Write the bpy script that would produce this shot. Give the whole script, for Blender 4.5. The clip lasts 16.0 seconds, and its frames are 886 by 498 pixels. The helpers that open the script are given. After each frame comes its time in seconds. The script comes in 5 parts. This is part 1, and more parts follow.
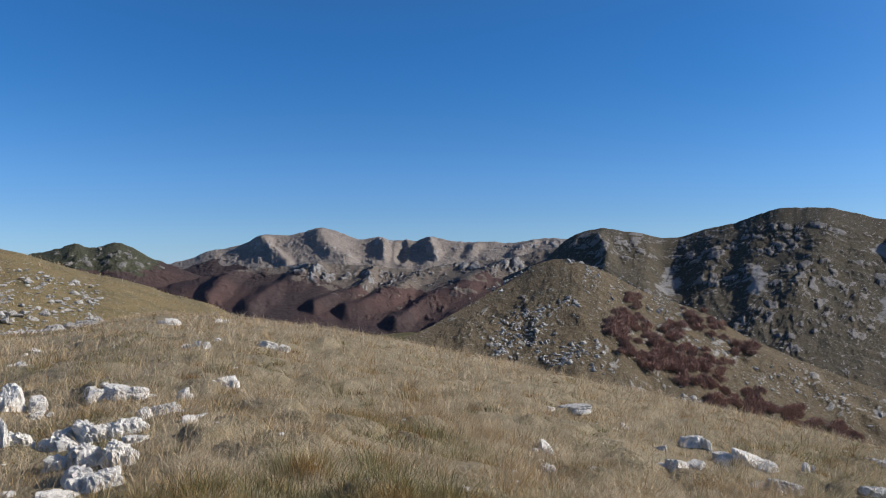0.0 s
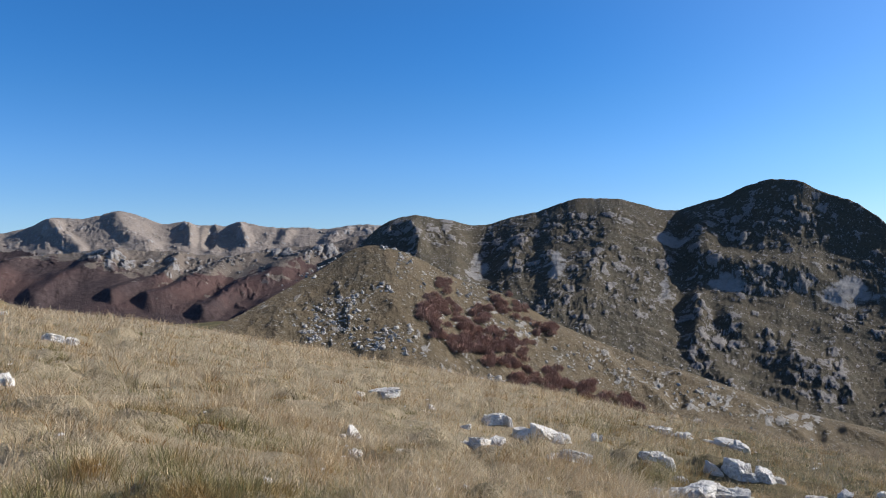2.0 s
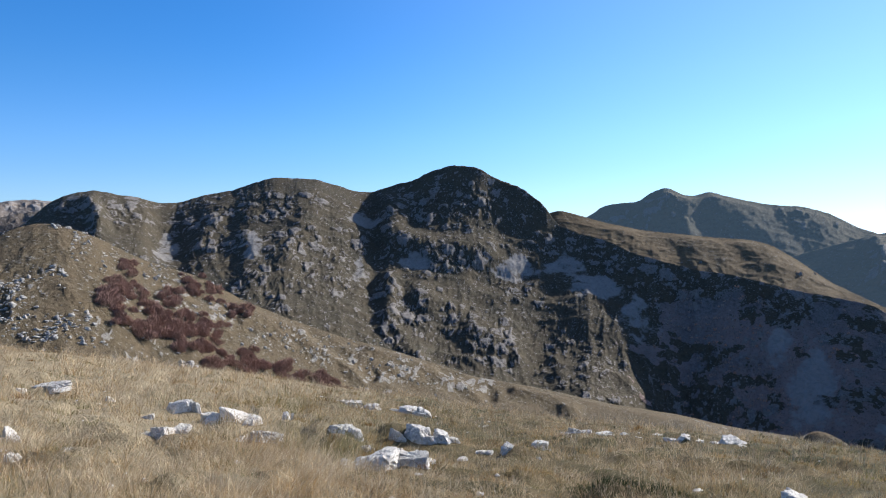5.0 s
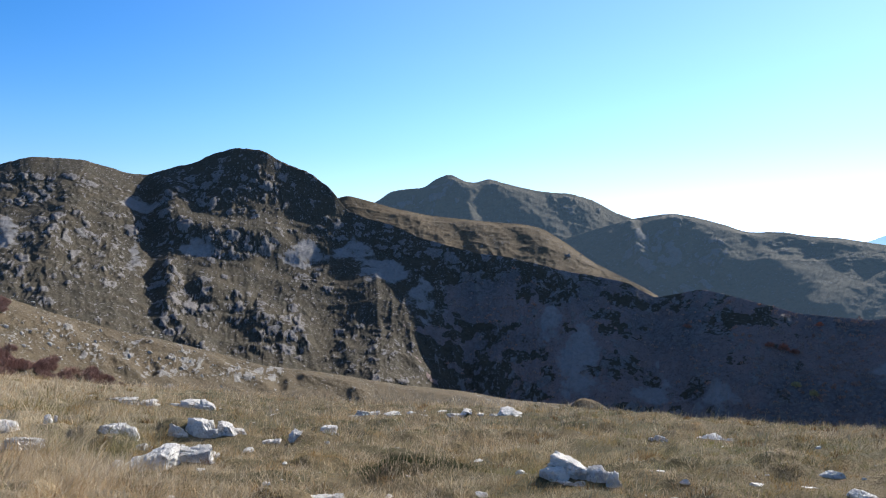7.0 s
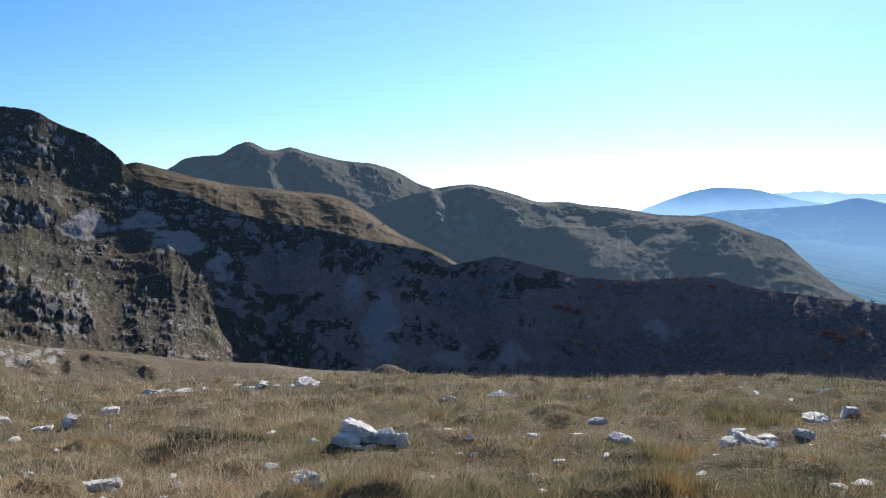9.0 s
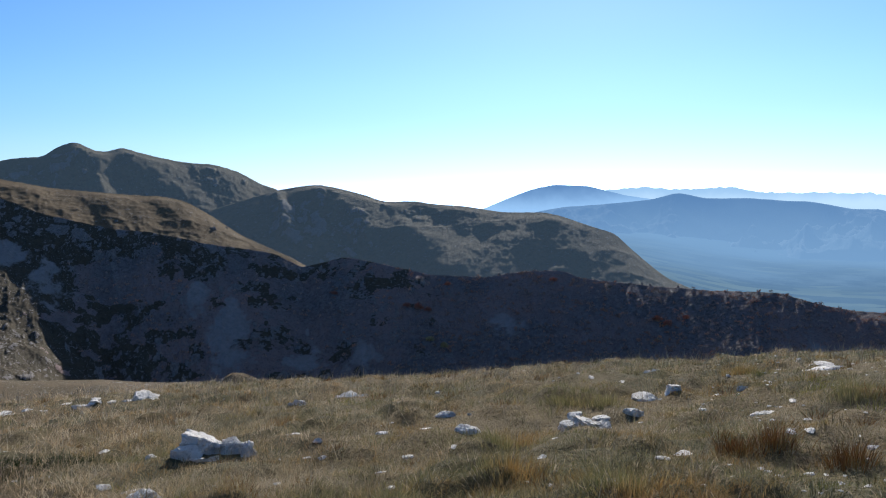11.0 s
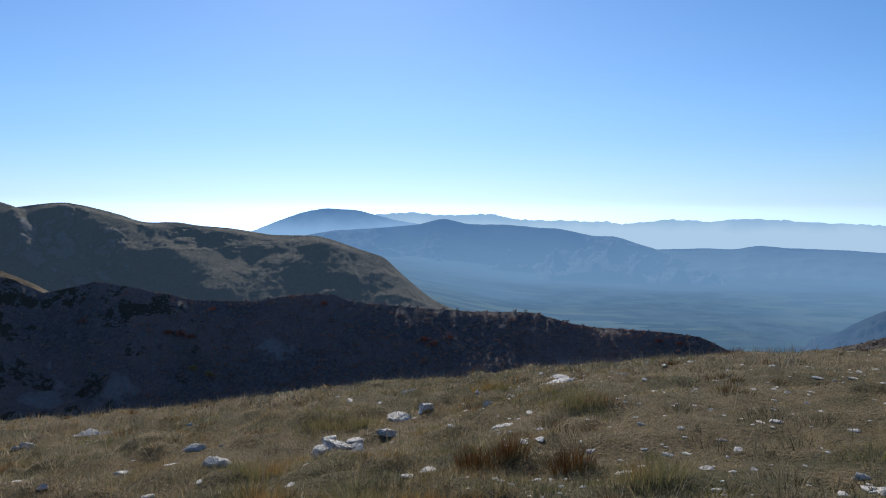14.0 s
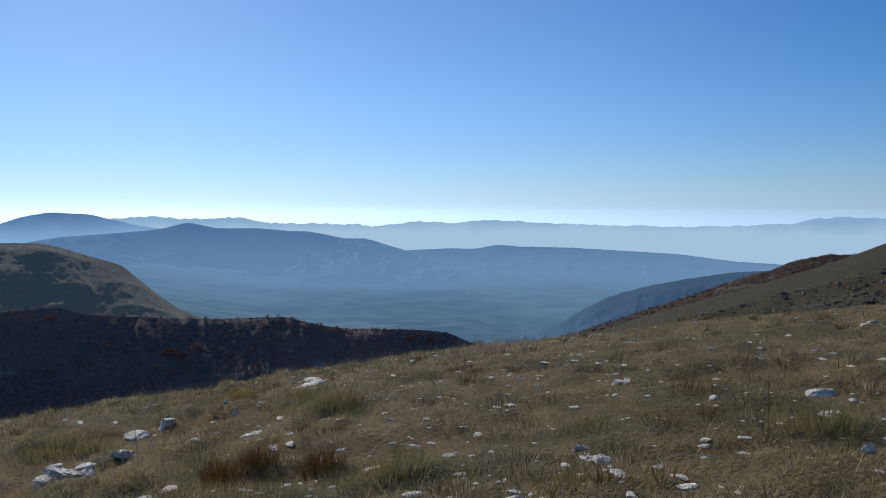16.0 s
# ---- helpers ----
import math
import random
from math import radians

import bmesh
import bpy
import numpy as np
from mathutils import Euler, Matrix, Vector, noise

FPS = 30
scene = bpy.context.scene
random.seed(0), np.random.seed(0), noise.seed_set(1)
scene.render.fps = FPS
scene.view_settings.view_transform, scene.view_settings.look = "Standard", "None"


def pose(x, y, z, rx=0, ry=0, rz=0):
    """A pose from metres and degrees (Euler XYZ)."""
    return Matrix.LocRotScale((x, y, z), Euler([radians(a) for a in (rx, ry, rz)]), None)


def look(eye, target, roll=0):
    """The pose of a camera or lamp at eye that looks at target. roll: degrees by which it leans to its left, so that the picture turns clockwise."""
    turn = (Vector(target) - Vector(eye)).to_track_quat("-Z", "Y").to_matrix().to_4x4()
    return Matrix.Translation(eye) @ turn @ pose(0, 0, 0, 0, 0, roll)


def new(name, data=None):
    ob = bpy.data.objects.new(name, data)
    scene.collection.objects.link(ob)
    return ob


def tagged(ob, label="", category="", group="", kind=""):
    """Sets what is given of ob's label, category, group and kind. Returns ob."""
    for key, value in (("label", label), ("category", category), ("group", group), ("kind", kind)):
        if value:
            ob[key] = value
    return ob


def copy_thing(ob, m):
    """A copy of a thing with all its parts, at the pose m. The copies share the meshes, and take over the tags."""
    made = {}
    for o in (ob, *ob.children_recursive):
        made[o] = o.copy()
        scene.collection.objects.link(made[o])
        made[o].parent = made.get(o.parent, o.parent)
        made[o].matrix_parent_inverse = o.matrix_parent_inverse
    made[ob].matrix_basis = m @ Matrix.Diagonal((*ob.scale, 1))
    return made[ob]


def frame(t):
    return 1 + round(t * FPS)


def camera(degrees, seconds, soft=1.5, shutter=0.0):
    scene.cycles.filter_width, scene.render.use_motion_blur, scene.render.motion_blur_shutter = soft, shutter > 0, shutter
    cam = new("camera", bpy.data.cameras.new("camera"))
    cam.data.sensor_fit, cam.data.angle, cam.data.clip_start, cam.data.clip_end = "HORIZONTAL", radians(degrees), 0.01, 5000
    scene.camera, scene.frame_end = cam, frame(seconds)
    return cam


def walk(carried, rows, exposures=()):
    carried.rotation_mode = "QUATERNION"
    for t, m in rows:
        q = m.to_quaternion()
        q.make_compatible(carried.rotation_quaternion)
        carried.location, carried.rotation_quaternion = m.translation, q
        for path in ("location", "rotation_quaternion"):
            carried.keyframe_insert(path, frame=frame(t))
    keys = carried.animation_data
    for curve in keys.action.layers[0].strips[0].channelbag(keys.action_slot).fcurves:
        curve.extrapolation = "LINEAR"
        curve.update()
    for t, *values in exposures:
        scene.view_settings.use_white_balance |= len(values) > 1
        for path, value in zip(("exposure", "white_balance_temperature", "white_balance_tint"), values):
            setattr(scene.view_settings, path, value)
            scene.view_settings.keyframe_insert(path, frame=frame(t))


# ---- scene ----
LENS = 60.41
cam = camera(LENS, 16.0, soft=1.05)
# seconds, x, y, z, pitch from straight down, roll, yaw
PATH = [
    (0, -0.003, 0.004, 1.550, 91.92, 0.57, 0.00),
    (0.5, 0.012, 0.035, 1.545, 91.59, 0.70, -3.59),
    (1, 0.043, 0.085, 1.530, 91.30, 0.82, -7.22),
    (1.5, 0.059, 0.094, 1.530, 91.02, 0.88, -10.41),
    (2, 0.081, 0.098, 1.529, 90.73, 0.70, -13.93),
    (2.5, 0.095, 0.109, 1.530, 90.43, 0.74, -17.27),
    (3, 0.112, 0.103, 1.524, 90.20, 0.75, -20.84),
    (3.5, 0.122, 0.103, 1.518, 90.03, 0.57, -24.51),
    (4, 0.147, 0.092, 1.517, 89.68, 0.40, -28.69),
    (6.5, 0.180, 0.052, 1.513, 87.96, 0.93, -47.88),
    (7, 0.197, 0.052, 1.507, 87.66, 0.68, -52.26),
    (7.5, 0.208, 0.052, 1.497, 87.16, 0.60, -56.87),
    (8, 0.224, 0.001, 1.494, 86.37, 0.39, -60.85),
    (8.5, 0.249, -0.035, 1.498, 85.72, 0.32, -63.92),
    (9, 0.271, -0.075, 1.492, 85.24, 0.26, -67.00),
    (11.5, 0.306, -0.153, 1.475, 85.48, 0.96, -81.19),
    (12, 0.301, -0.182, 1.483, 85.93, 0.68, -83.98),
    (12.5, 0.301, -0.200, 1.481, 86.32, 0.22, -86.70),
    (13, 0.294, -0.249, 1.484, 86.63, -0.25, -89.68),
    (13.5, 0.293, -0.301, 1.479, 86.68, -0.44, -92.23),
    (14, 0.306, -0.308, 1.480, 86.79, -0.37, -95.49),
    (14.5, 0.321, -0.297, 1.485, 87.04, -0.05, -99.71),
    (15, 0.327, -0.343, 1.470, 87.16, 0.06, -104.38),
    (15.5, 0.319, -0.350, 1.472, 87.11, 0.17, -109.18),
    (16, 0.316, -0.365, 1.463, 87.08, -0.11, -114.03),
]
EXPOSURES = [(0.0, 0.3), (1.5, 0.5), (3.5, 0.78), (7.0, 0.85), (9.0, 0.75), (11.5, 0.4), (12.5, 0.3), (14.0, 0.04), (16.0, -0.12)]
walk(cam, [(t, pose(*r)) for t, *r in PATH], EXPOSURES)

# ---- light ----
SUN_AZ, SUN_EL = 89.0, 26.0
world = bpy.data.worlds.new("sky")
scene.world = world
world.use_nodes = True
_wn = world.node_tree.nodes
_sky = _wn.new("ShaderNodeTexSky")
_sky.sky_type = "NISHITA"
_sky.sun_disc = False
_sky.sun_elevation, _sky.sun_rotation = radians(SUN_EL), radians(SUN_AZ)
_sky.altitude, _sky.air_density, _sky.dust_density, _sky.ozone_density = 1700, 1.0, 0.32, 2.5
_bg = next(n for n in _wn if n.type == "BACKGROUND")
_bg.inputs["Strength"].default_value = 0.086
# the air whitens towards the horizon
_hue = _wn.new("ShaderNodeHueSaturation")
_dir, _xyz, _rise = _wn.new("ShaderNodeTexCoord"), _wn.new("ShaderNodeSeparateXYZ"), _wn.new("ShaderNodeFloatCurve")
_fall = _wn.new("ShaderNodeFloatCurve")
for _node, _pts in ((_rise, ((0.0, 0.19), (0.012, 0.29), (0.05, 0.50), (0.12, 0.63), (0.3, 0.665), (0.5, 0.55), (1.0, 0.47))), (_fall, ((0.0, 0.92), (0.01, 0.84), (0.05, 0.82), (0.14, 0.92), (0.32, 1.0), (1.0, 1.0)))):
    _c = _node.mapping.curves[0]
    for _p in _pts[1:-1]:
        _c.points.new(*_p)
    _c.points[0].location, _c.points[len(_pts) - 1].location = _pts[0], _pts[-1]
    _node.mapping.update()
_double, _tint = _wn.new("ShaderNodeMath"), _wn.new("ShaderNodeMix")
_double.operation, _tint.data_type, _tint.blend_type = "MULTIPLY", "RGBA", "MULTIPLY"
_double.inputs[1].default_value = 2.0
_tint.inputs[0].default_value = 1.0
_blue, _lift = _wn.new("ShaderNodeMix"), _wn.new("ShaderNodeMapRange")
_over, _top = _wn.new("ShaderNodeMix"), _wn.new("ShaderNodeMapRange")
_blue.data_type = _over.data_type = "RGBA"
_over.inputs[7].default_value = (0.98, 1.0, 1.04, 1)
_top.inputs["From Min"].default_value, _top.inputs["From Max"].default_value = 0.3, 0.6
_blue.inputs[6].default_value, _blue.inputs[7].default_value = (0.66, 0.94, 1.38, 1), (0.85, 1.0, 1.21, 1)
_lift.inputs["From Min"].default_value, _lift.inputs["From Max"].default_value = 0.01, 0.2
_wl = world.node_tree.links
_wl.new(_dir.outputs["Generated"], _xyz.inputs[0])
_wl.new(_xyz.outputs["Z"], _rise.inputs["Value"])
_wl.new(_rise.outputs[0], _double.inputs[0])
_wl.new(_sky.outputs[0], _hue.inputs["Color"])
# paler and brighter round the sun
_dot, _near = _wn.new("ShaderNodeVectorMath"), _wn.new("ShaderNodeMapRange")
_dot.operation, _near.interpolation_type = "DOT_PRODUCT", "SMOOTHSTEP"
_dot.inputs[1].default_value = (math.sin(radians(SUN_AZ)) * math.cos(radians(SUN_EL)), math.cos(radians(SUN_AZ)) * math.cos(radians(SUN_EL)), math.sin(radians(SUN_EL)))
_near.inputs["From Min"].default_value, _near.inputs["From Max"].default_value = 0.4, 0.97
_pale, _gain = _wn.new("ShaderNodeMath"), _wn.new("ShaderNodeMath")
_pale.operation = _gain.operation = "MULTIPLY_ADD"
_pale.inputs[1].default_value, _pale.inputs[2].default_value = -0.18, 1.0
_gain.inputs[1].default_value, _gain.inputs[2].default_value = 0.10, 1.0
_less, _more = _wn.new("ShaderNodeMath"), _wn.new("ShaderNodeMath")
_less.operation = _more.operation = "MULTIPLY"
_wl.new(_dir.outputs["Generated"], _dot.inputs[0])
_wl.new(_dot.outputs["Value"], _near.inputs["Value"])
_wl.new(_near.outputs["Result"], _pale.inputs[0])
_wl.new(_near.outputs["Result"], _gain.inputs[0])
_wl.new(_double.outputs[0], _less.inputs[0])
_wl.new(_pale.outputs[0], _less.inputs[1])
_wl.new(_fall.outputs[0], _more.inputs[0])
_wl.new(_gain.outputs[0], _more.inputs[1])
_wl.new(_less.outputs[0], _hue.inputs["Saturation"])
_wl.new(_xyz.outputs["Z"], _fall.inputs["Value"])
_wl.new(_more.outputs[0], _hue.inputs["Value"])
_wl.new(_hue.outputs[0], _tint.inputs[6])
_wl.new(_xyz.outputs["Z"], _lift.inputs["Value"])
_wl.new(_lift.outputs["Result"], _blue.inputs[0])
_wl.new(_blue.outputs[2], _over.inputs[6])
_wl.new(_xyz.outputs["Z"], _top.inputs["Value"])
_wl.new(_top.outputs["Result"], _over.inputs[0])
_wl.new(_over.outputs[2], _tint.inputs[7])
_wl.new(_tint.outputs[2], _bg.inputs["Color"])

sun_data = bpy.data.lights.new("sun", "SUN")
sun_data.energy, sun_data.angle, sun_data.color = 4.6, radians(0.53), (1.0, 0.94, 0.855)
sun = new("sun", sun_data)
_sd = Vector((math.sin(radians(SUN_AZ)) * math.cos(radians(SUN_EL)), math.cos(radians(SUN_AZ)) * math.cos(radians(SUN_EL)), math.sin(radians(SUN_EL))))
sun.matrix_world = look(_sd * 50, (0, 0, 0))


# ---- materials ----
class Shader:
    """A node material with short names for the usual nodes."""

    def __init__(self, name, rough=0.9, specular=0.25):
        self.m = bpy.data.materials.new(name)
        self.m.use_nodes = True
        self.t = self.m.node_tree
        self.b = next(n for n in self.t.nodes if n.type == "BSDF_PRINCIPLED")
        self.b.inputs["Roughness"].default_value = rough
        self.b.inputs["Specular IOR Level"].default_value = specular
        self.where = self.t.nodes.new("ShaderNodeTexCoord").outputs["Object"]

    def put(self, value, socket):
        if isinstance(value, bpy.types.NodeSocket):
            self.t.links.new(value, socket)
        elif isinstance(value, (tuple, list)) and len(value) == 3 and socket.type == "RGBA":
            socket.default_value = (*value, 1)
        else:
            socket.default_value = value

    def scaled(self, sx, sy, sz):
        n = self.t.nodes.new("ShaderNodeMapping")
        n.inputs["Scale"].default_value = (sx, sy, sz)
        self.t.links.new(self.where, n.inputs["Vector"])
        return n.outputs[0]

    def noise(self, scale, detail=4, rough=0.55, vec=None, distort=0.0):
        n = self.t.nodes.new("ShaderNodeTexNoise")
        self.t.links.new(vec or self.where, n.inputs["Vector"])
        n.inputs["Scale"].default_value, n.inputs["Detail"].default_value = scale, detail
        n.inputs["Roughness"].default_value, n.inputs["Distortion"].default_value = rough, distort
        return n.outputs["Fac"]

    def cells(self, scale, vec=None, feature="F1"):
        n = self.t.nodes.new("ShaderNodeTexVoronoi")
        n.feature = feature
        self.t.links.new(vec or self.where, n.inputs["Vector"])
        n.inputs["Scale"].default_value = scale
        return n.outputs["Distance"], (n.outputs["Color"] if feature == "F1" else None)

    def math(self, op, a, b=0.0, c=0.0):
        n = self.t.nodes.new("ShaderNodeMath")
        n.operation = op
        for v, s in zip((a, b, c), n.inputs):
            self.put(v, s)
        return n.outputs[0]

    def step(self, fac, lo, hi):
        """0 below lo, 1 above hi, smooth between."""
        n = self.t.nodes.new("ShaderNodeMapRange")
        n.interpolation_type = "SMOOTHSTEP"
        self.put(fac, n.inputs["Value"])
        n.inputs["From Min"].default_value, n.inputs["From Max"].default_value = lo, hi
        return n.outputs["Result"]

    def mix(self, fac, a, b, kind="MIX"):
        n = self.t.nodes.new("ShaderNodeMix")
        n.data_type, n.blend_type = "RGBA", kind
        self.put(fac, n.inputs[0])
        self.put(a, n.inputs[6])
        self.put(b, n.inputs[7])
        return n.outputs[2]

    def ramp(self, fac, *stops):
        n = self.t.nodes.new("ShaderNodeValToRGB")
        r = n.color_ramp
        while len(r.elements) < len(stops):
            r.elements.new(0.5)
        for e, (p, c) in zip(r.elements, stops):
            e.position, e.color = p, (*c, 1)
        self.put(fac, n.inputs[0])
        return n.outputs[0]

    def upright(self):
        """How far a surface lies flat: 1 level, 0 upright."""
        g = self.t.nodes.new("ShaderNodeNewGeometry")
        s = self.t.nodes.new("ShaderNodeSeparateXYZ")
        self.t.links.new(g.outputs["Normal"], s.inputs[0])
        return s.outputs["Z"]

    def height(self):
        s = self.t.nodes.new("ShaderNodeSeparateXYZ")
        self.t.links.new(self.where, s.inputs[0])
        return s.outputs["Z"]

    def island(self):
        return self.t.nodes.new("ShaderNodeNewGeometry").outputs["Random Per Island"]

    def luck(self):
        return self.t.nodes.new("ShaderNodeObjectInfo").outputs["Random"]

    def mask(self, name):
        n = self.t.nodes.new("ShaderNodeAttribute")
        n.attribute_name = name
        return n.outputs["Fac"]

    def bump(self, height, strength, distance):
        n = self.t.nodes.new("ShaderNodeBump")
        n.inputs["Strength"].default_value, n.inputs["Distance"].default_value = strength, distance
        self.put(height, n.inputs["Height"])
        self.t.links.new(n.outputs[0], self.b.inputs["Normal"])

    def color(self, c):
        self.put(c, self.b.inputs["Base Color"])
        return self

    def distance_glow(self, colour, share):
        """Paints air light over a far backdrop, as emission mixed into the surface."""
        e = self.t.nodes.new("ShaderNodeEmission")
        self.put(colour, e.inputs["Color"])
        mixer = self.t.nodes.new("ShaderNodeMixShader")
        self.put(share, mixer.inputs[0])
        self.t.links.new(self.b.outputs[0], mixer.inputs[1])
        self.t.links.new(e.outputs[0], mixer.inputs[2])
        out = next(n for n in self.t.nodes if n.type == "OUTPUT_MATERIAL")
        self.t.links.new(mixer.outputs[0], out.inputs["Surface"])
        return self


def mountain_material(name, grass_a, grass_b, rock_a, rock_b, scree, size=1.0, rocky=0.5, woods=None, soft=1.0):
    """Grass on the flatter ground, bare rock on the steep, scree in fans, woods where the mask says."""
    s = Shader(name, 0.95, 0.1)
    big = s.noise(0.006 / size, 5, 0.6)
    mid = s.noise(0.03 / size, 6, 0.65)
    fine = s.noise(0.16 / size, 6, 0.7)
    grain = s.noise(0.7 / size, 4, 0.7)
    grass = s.mix(s.step(mid, 0.35, 0.65), grass_a, grass_b)
    grass = s.mix(s.step(fine, 0.45, 0.75), grass, tuple(c * 0.6 for c in grass_a))
    rock = s.mix(s.step(fine, 0.3, 0.7), rock_a, rock_b)
    rock = s.mix(s.step(grain, 0.5, 0.75), rock, tuple(c * 0.5 for c in rock_a))
    edge = s.math("ADD", s.mask("bare"), s.math("ADD", s.math("MULTIPLY", s.math("SUBTRACT", fine, 0.5), 1.1), s.math("MULTIPLY", s.math("SUBTRACT", grain, 0.5), 0.6)))
    bare = s.step(edge, 0.5 - 0.3 * rocky, 0.75 - 0.3 * rocky)
    c = s.mix(bare, grass, rock)
    stones = s.step(s.noise(0.24 / size, 5, 0.8), 0.57, 0.63)
    c = s.mix(s.math("MULTIPLY", stones, s.step(mid, 0.42, 0.58)), c, rock_b)
    if woods:
        w = s.mix(s.step(fine, 0.35, 0.65), woods, tuple(v * 0.55 for v in woods))
        w = s.mix(s.step(big, 0.4, 0.6), w, tuple(v * f for v, f in zip(woods, (1.22, 1.0, 0.94) if size < 1 else (1.15, 0.98, 0.9))))
        open_rock = s.math("SUBTRACT", 1.0, s.math("MULTIPLY", bare, 0.85 if size < 1 else 0.3))
        edge = s.step(s.math("ADD", s.mask("woods"), s.math("MULTIPLY", s.math("SUBTRACT", fine, 0.5), 1.7 if size < 1 else 0.5)), 0.45, 0.6)
        c = s.mix(s.math("MULTIPLY", edge, open_rock), c, w)
    scrub = s.math("MULTIPLY", s.step(s.noise(0.33 / size, 4, 0.75), 0.54, 0.62), 0.55 * soft)
    c = s.mix(scrub, c, tuple(v * 0.42 for v in grass_b))
    loose = s.step(s.math("ADD", s.mask("scree"), s.math("ADD", s.math("MULTIPLY", s.math("SUBTRACT", fine, 0.5), 1.6), s.math("MULTIPLY", s.math("SUBTRACT", mid, 0.5), 1.6))), 0.25, 0.95)
    c = s.mix(loose, c, s.mix(s.step(fine, 0.35, 0.7), scree, tuple(v * 0.75 for v in scree)))
    s.color(c)
    s.bump(s.math("ADD", s.math("MULTIPLY", fine, 2.0), s.math("MULTIPLY", grain, 0.8)), 0.8 * soft, 2.2 * size)
    return s


M_KNOLL = mountain_material("rocky_pasture", (0.15, 0.115, 0.074), (0.112, 0.09, 0.058), (0.22, 0.205, 0.187), (0.33, 0.31, 0.287), (0.4, 0.39, 0.38), 0.3, 0.4)
M_CIRQUE = mountain_material("mountain_limestone", (0.09, 0.075, 0.053), (0.072, 0.064, 0.047), (0.155, 0.143, 0.136), (0.235, 0.219, 0.21), (0.275, 0.263, 0.256), 0.7, 0.5, (0.19, 0.174, 0.172), 0.85)
M_PEAKS = mountain_material("dark_peak_limestone", (0.075, 0.075, 0.05), (0.05, 0.055, 0.035), (0.14, 0.135, 0.13), (0.24, 0.23, 0.22), (0.28, 0.27, 0.27), 2.5, 0.6, (0.07, 0.052, 0.054))
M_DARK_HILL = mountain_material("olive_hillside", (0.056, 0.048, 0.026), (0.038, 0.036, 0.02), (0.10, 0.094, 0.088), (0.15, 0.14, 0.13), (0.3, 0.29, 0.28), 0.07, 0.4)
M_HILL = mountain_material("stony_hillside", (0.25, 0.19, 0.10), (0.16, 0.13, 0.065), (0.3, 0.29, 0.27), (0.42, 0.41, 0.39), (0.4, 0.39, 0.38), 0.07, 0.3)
M_UPLAND = mountain_material("mountain_grass", (0.155, 0.114, 0.07), (0.125, 0.095, 0.06), (0.16, 0.135, 0.11), (0.2, 0.175, 0.15), (0.3, 0.29, 0.29), 1.0, -0.4, None, 0.35)
# the back ridges carry blue haze as emission, painted into the material
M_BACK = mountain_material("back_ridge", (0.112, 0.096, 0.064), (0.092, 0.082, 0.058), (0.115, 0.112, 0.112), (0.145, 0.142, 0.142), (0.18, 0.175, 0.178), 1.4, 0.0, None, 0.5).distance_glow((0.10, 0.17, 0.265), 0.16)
# ground of the backlit wood, its shade painted into darker colours
M_SLOPE = mountain_material("backlit_wooded_ground", (0.07, 0.055, 0.04), (0.055, 0.046, 0.033), (0.09, 0.08, 0.075), (0.12, 0.11, 0.105), (0.2, 0.19, 0.18), 0.5, 0.2, (0.055, 0.04, 0.037))
M_FAR = mountain_material("far_limestone", (0.245, 0.21, 0.185), (0.20, 0.172, 0.155), (0.23, 0.218, 0.215), (0.31, 0.29, 0.285), (0.42, 0.40, 0.39), 2.8, 0.3, (0.075, 0.055, 0.056), 0.6)
M_CLIFFS = mountain_material("far_cliffs", (0.16, 0.132, 0.11), (0.125, 0.104, 0.09), (0.19, 0.182, 0.18), (0.28, 0.268, 0.262), (0.40, 0.385, 0.375), 2.4, 0.4, (0.075, 0.055, 0.056), 0.6)


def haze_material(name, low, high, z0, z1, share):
    """A far hill with its haze painted in as glow, paler towards its foot."""
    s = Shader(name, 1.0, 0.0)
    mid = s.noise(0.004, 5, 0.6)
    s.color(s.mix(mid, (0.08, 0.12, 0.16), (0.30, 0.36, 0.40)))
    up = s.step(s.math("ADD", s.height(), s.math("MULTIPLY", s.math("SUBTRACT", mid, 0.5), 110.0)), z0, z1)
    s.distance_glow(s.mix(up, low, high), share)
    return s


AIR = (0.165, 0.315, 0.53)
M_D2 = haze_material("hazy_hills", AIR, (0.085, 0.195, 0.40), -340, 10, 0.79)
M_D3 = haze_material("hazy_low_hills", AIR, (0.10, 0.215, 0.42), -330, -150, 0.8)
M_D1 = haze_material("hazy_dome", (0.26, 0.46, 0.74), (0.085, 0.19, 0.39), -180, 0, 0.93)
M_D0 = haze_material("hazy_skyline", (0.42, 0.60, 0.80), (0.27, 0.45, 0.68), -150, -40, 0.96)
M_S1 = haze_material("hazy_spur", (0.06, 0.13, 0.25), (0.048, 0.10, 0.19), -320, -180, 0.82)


# ---- relief ----
def lattice(ix, iy, seed):
    h = (ix * 374761393 + iy * 668265263 + seed * 974634777) & 0xFFFFFFFF
    h = ((h ^ (h >> 13)) * 1274126177) & 0xFFFFFFFF
    return ((h ^ (h >> 16)) & 0xFFFF) / 65535.0


def grain2(x, y, seed=0):
    """Smooth noise from 0 to 1 over the plane."""
    ix, iy = np.floor(x).astype(np.int64), np.floor(y).astype(np.int64)
    fx, fy = x - ix, y - iy
    fx, fy = fx * fx * fx * (fx * (fx * 6 - 15) + 10), fy * fy * fy * (fy * (fy * 6 - 15) + 10)
    a, b = lattice(ix, iy, seed), lattice(ix + 1, iy, seed)
    c, d = lattice(ix, iy + 1, seed), lattice(ix + 1, iy + 1, seed)
    return (a * (1 - fx) + b * fx) * (1 - fy) + (c * (1 - fx) + d * fx) * fy


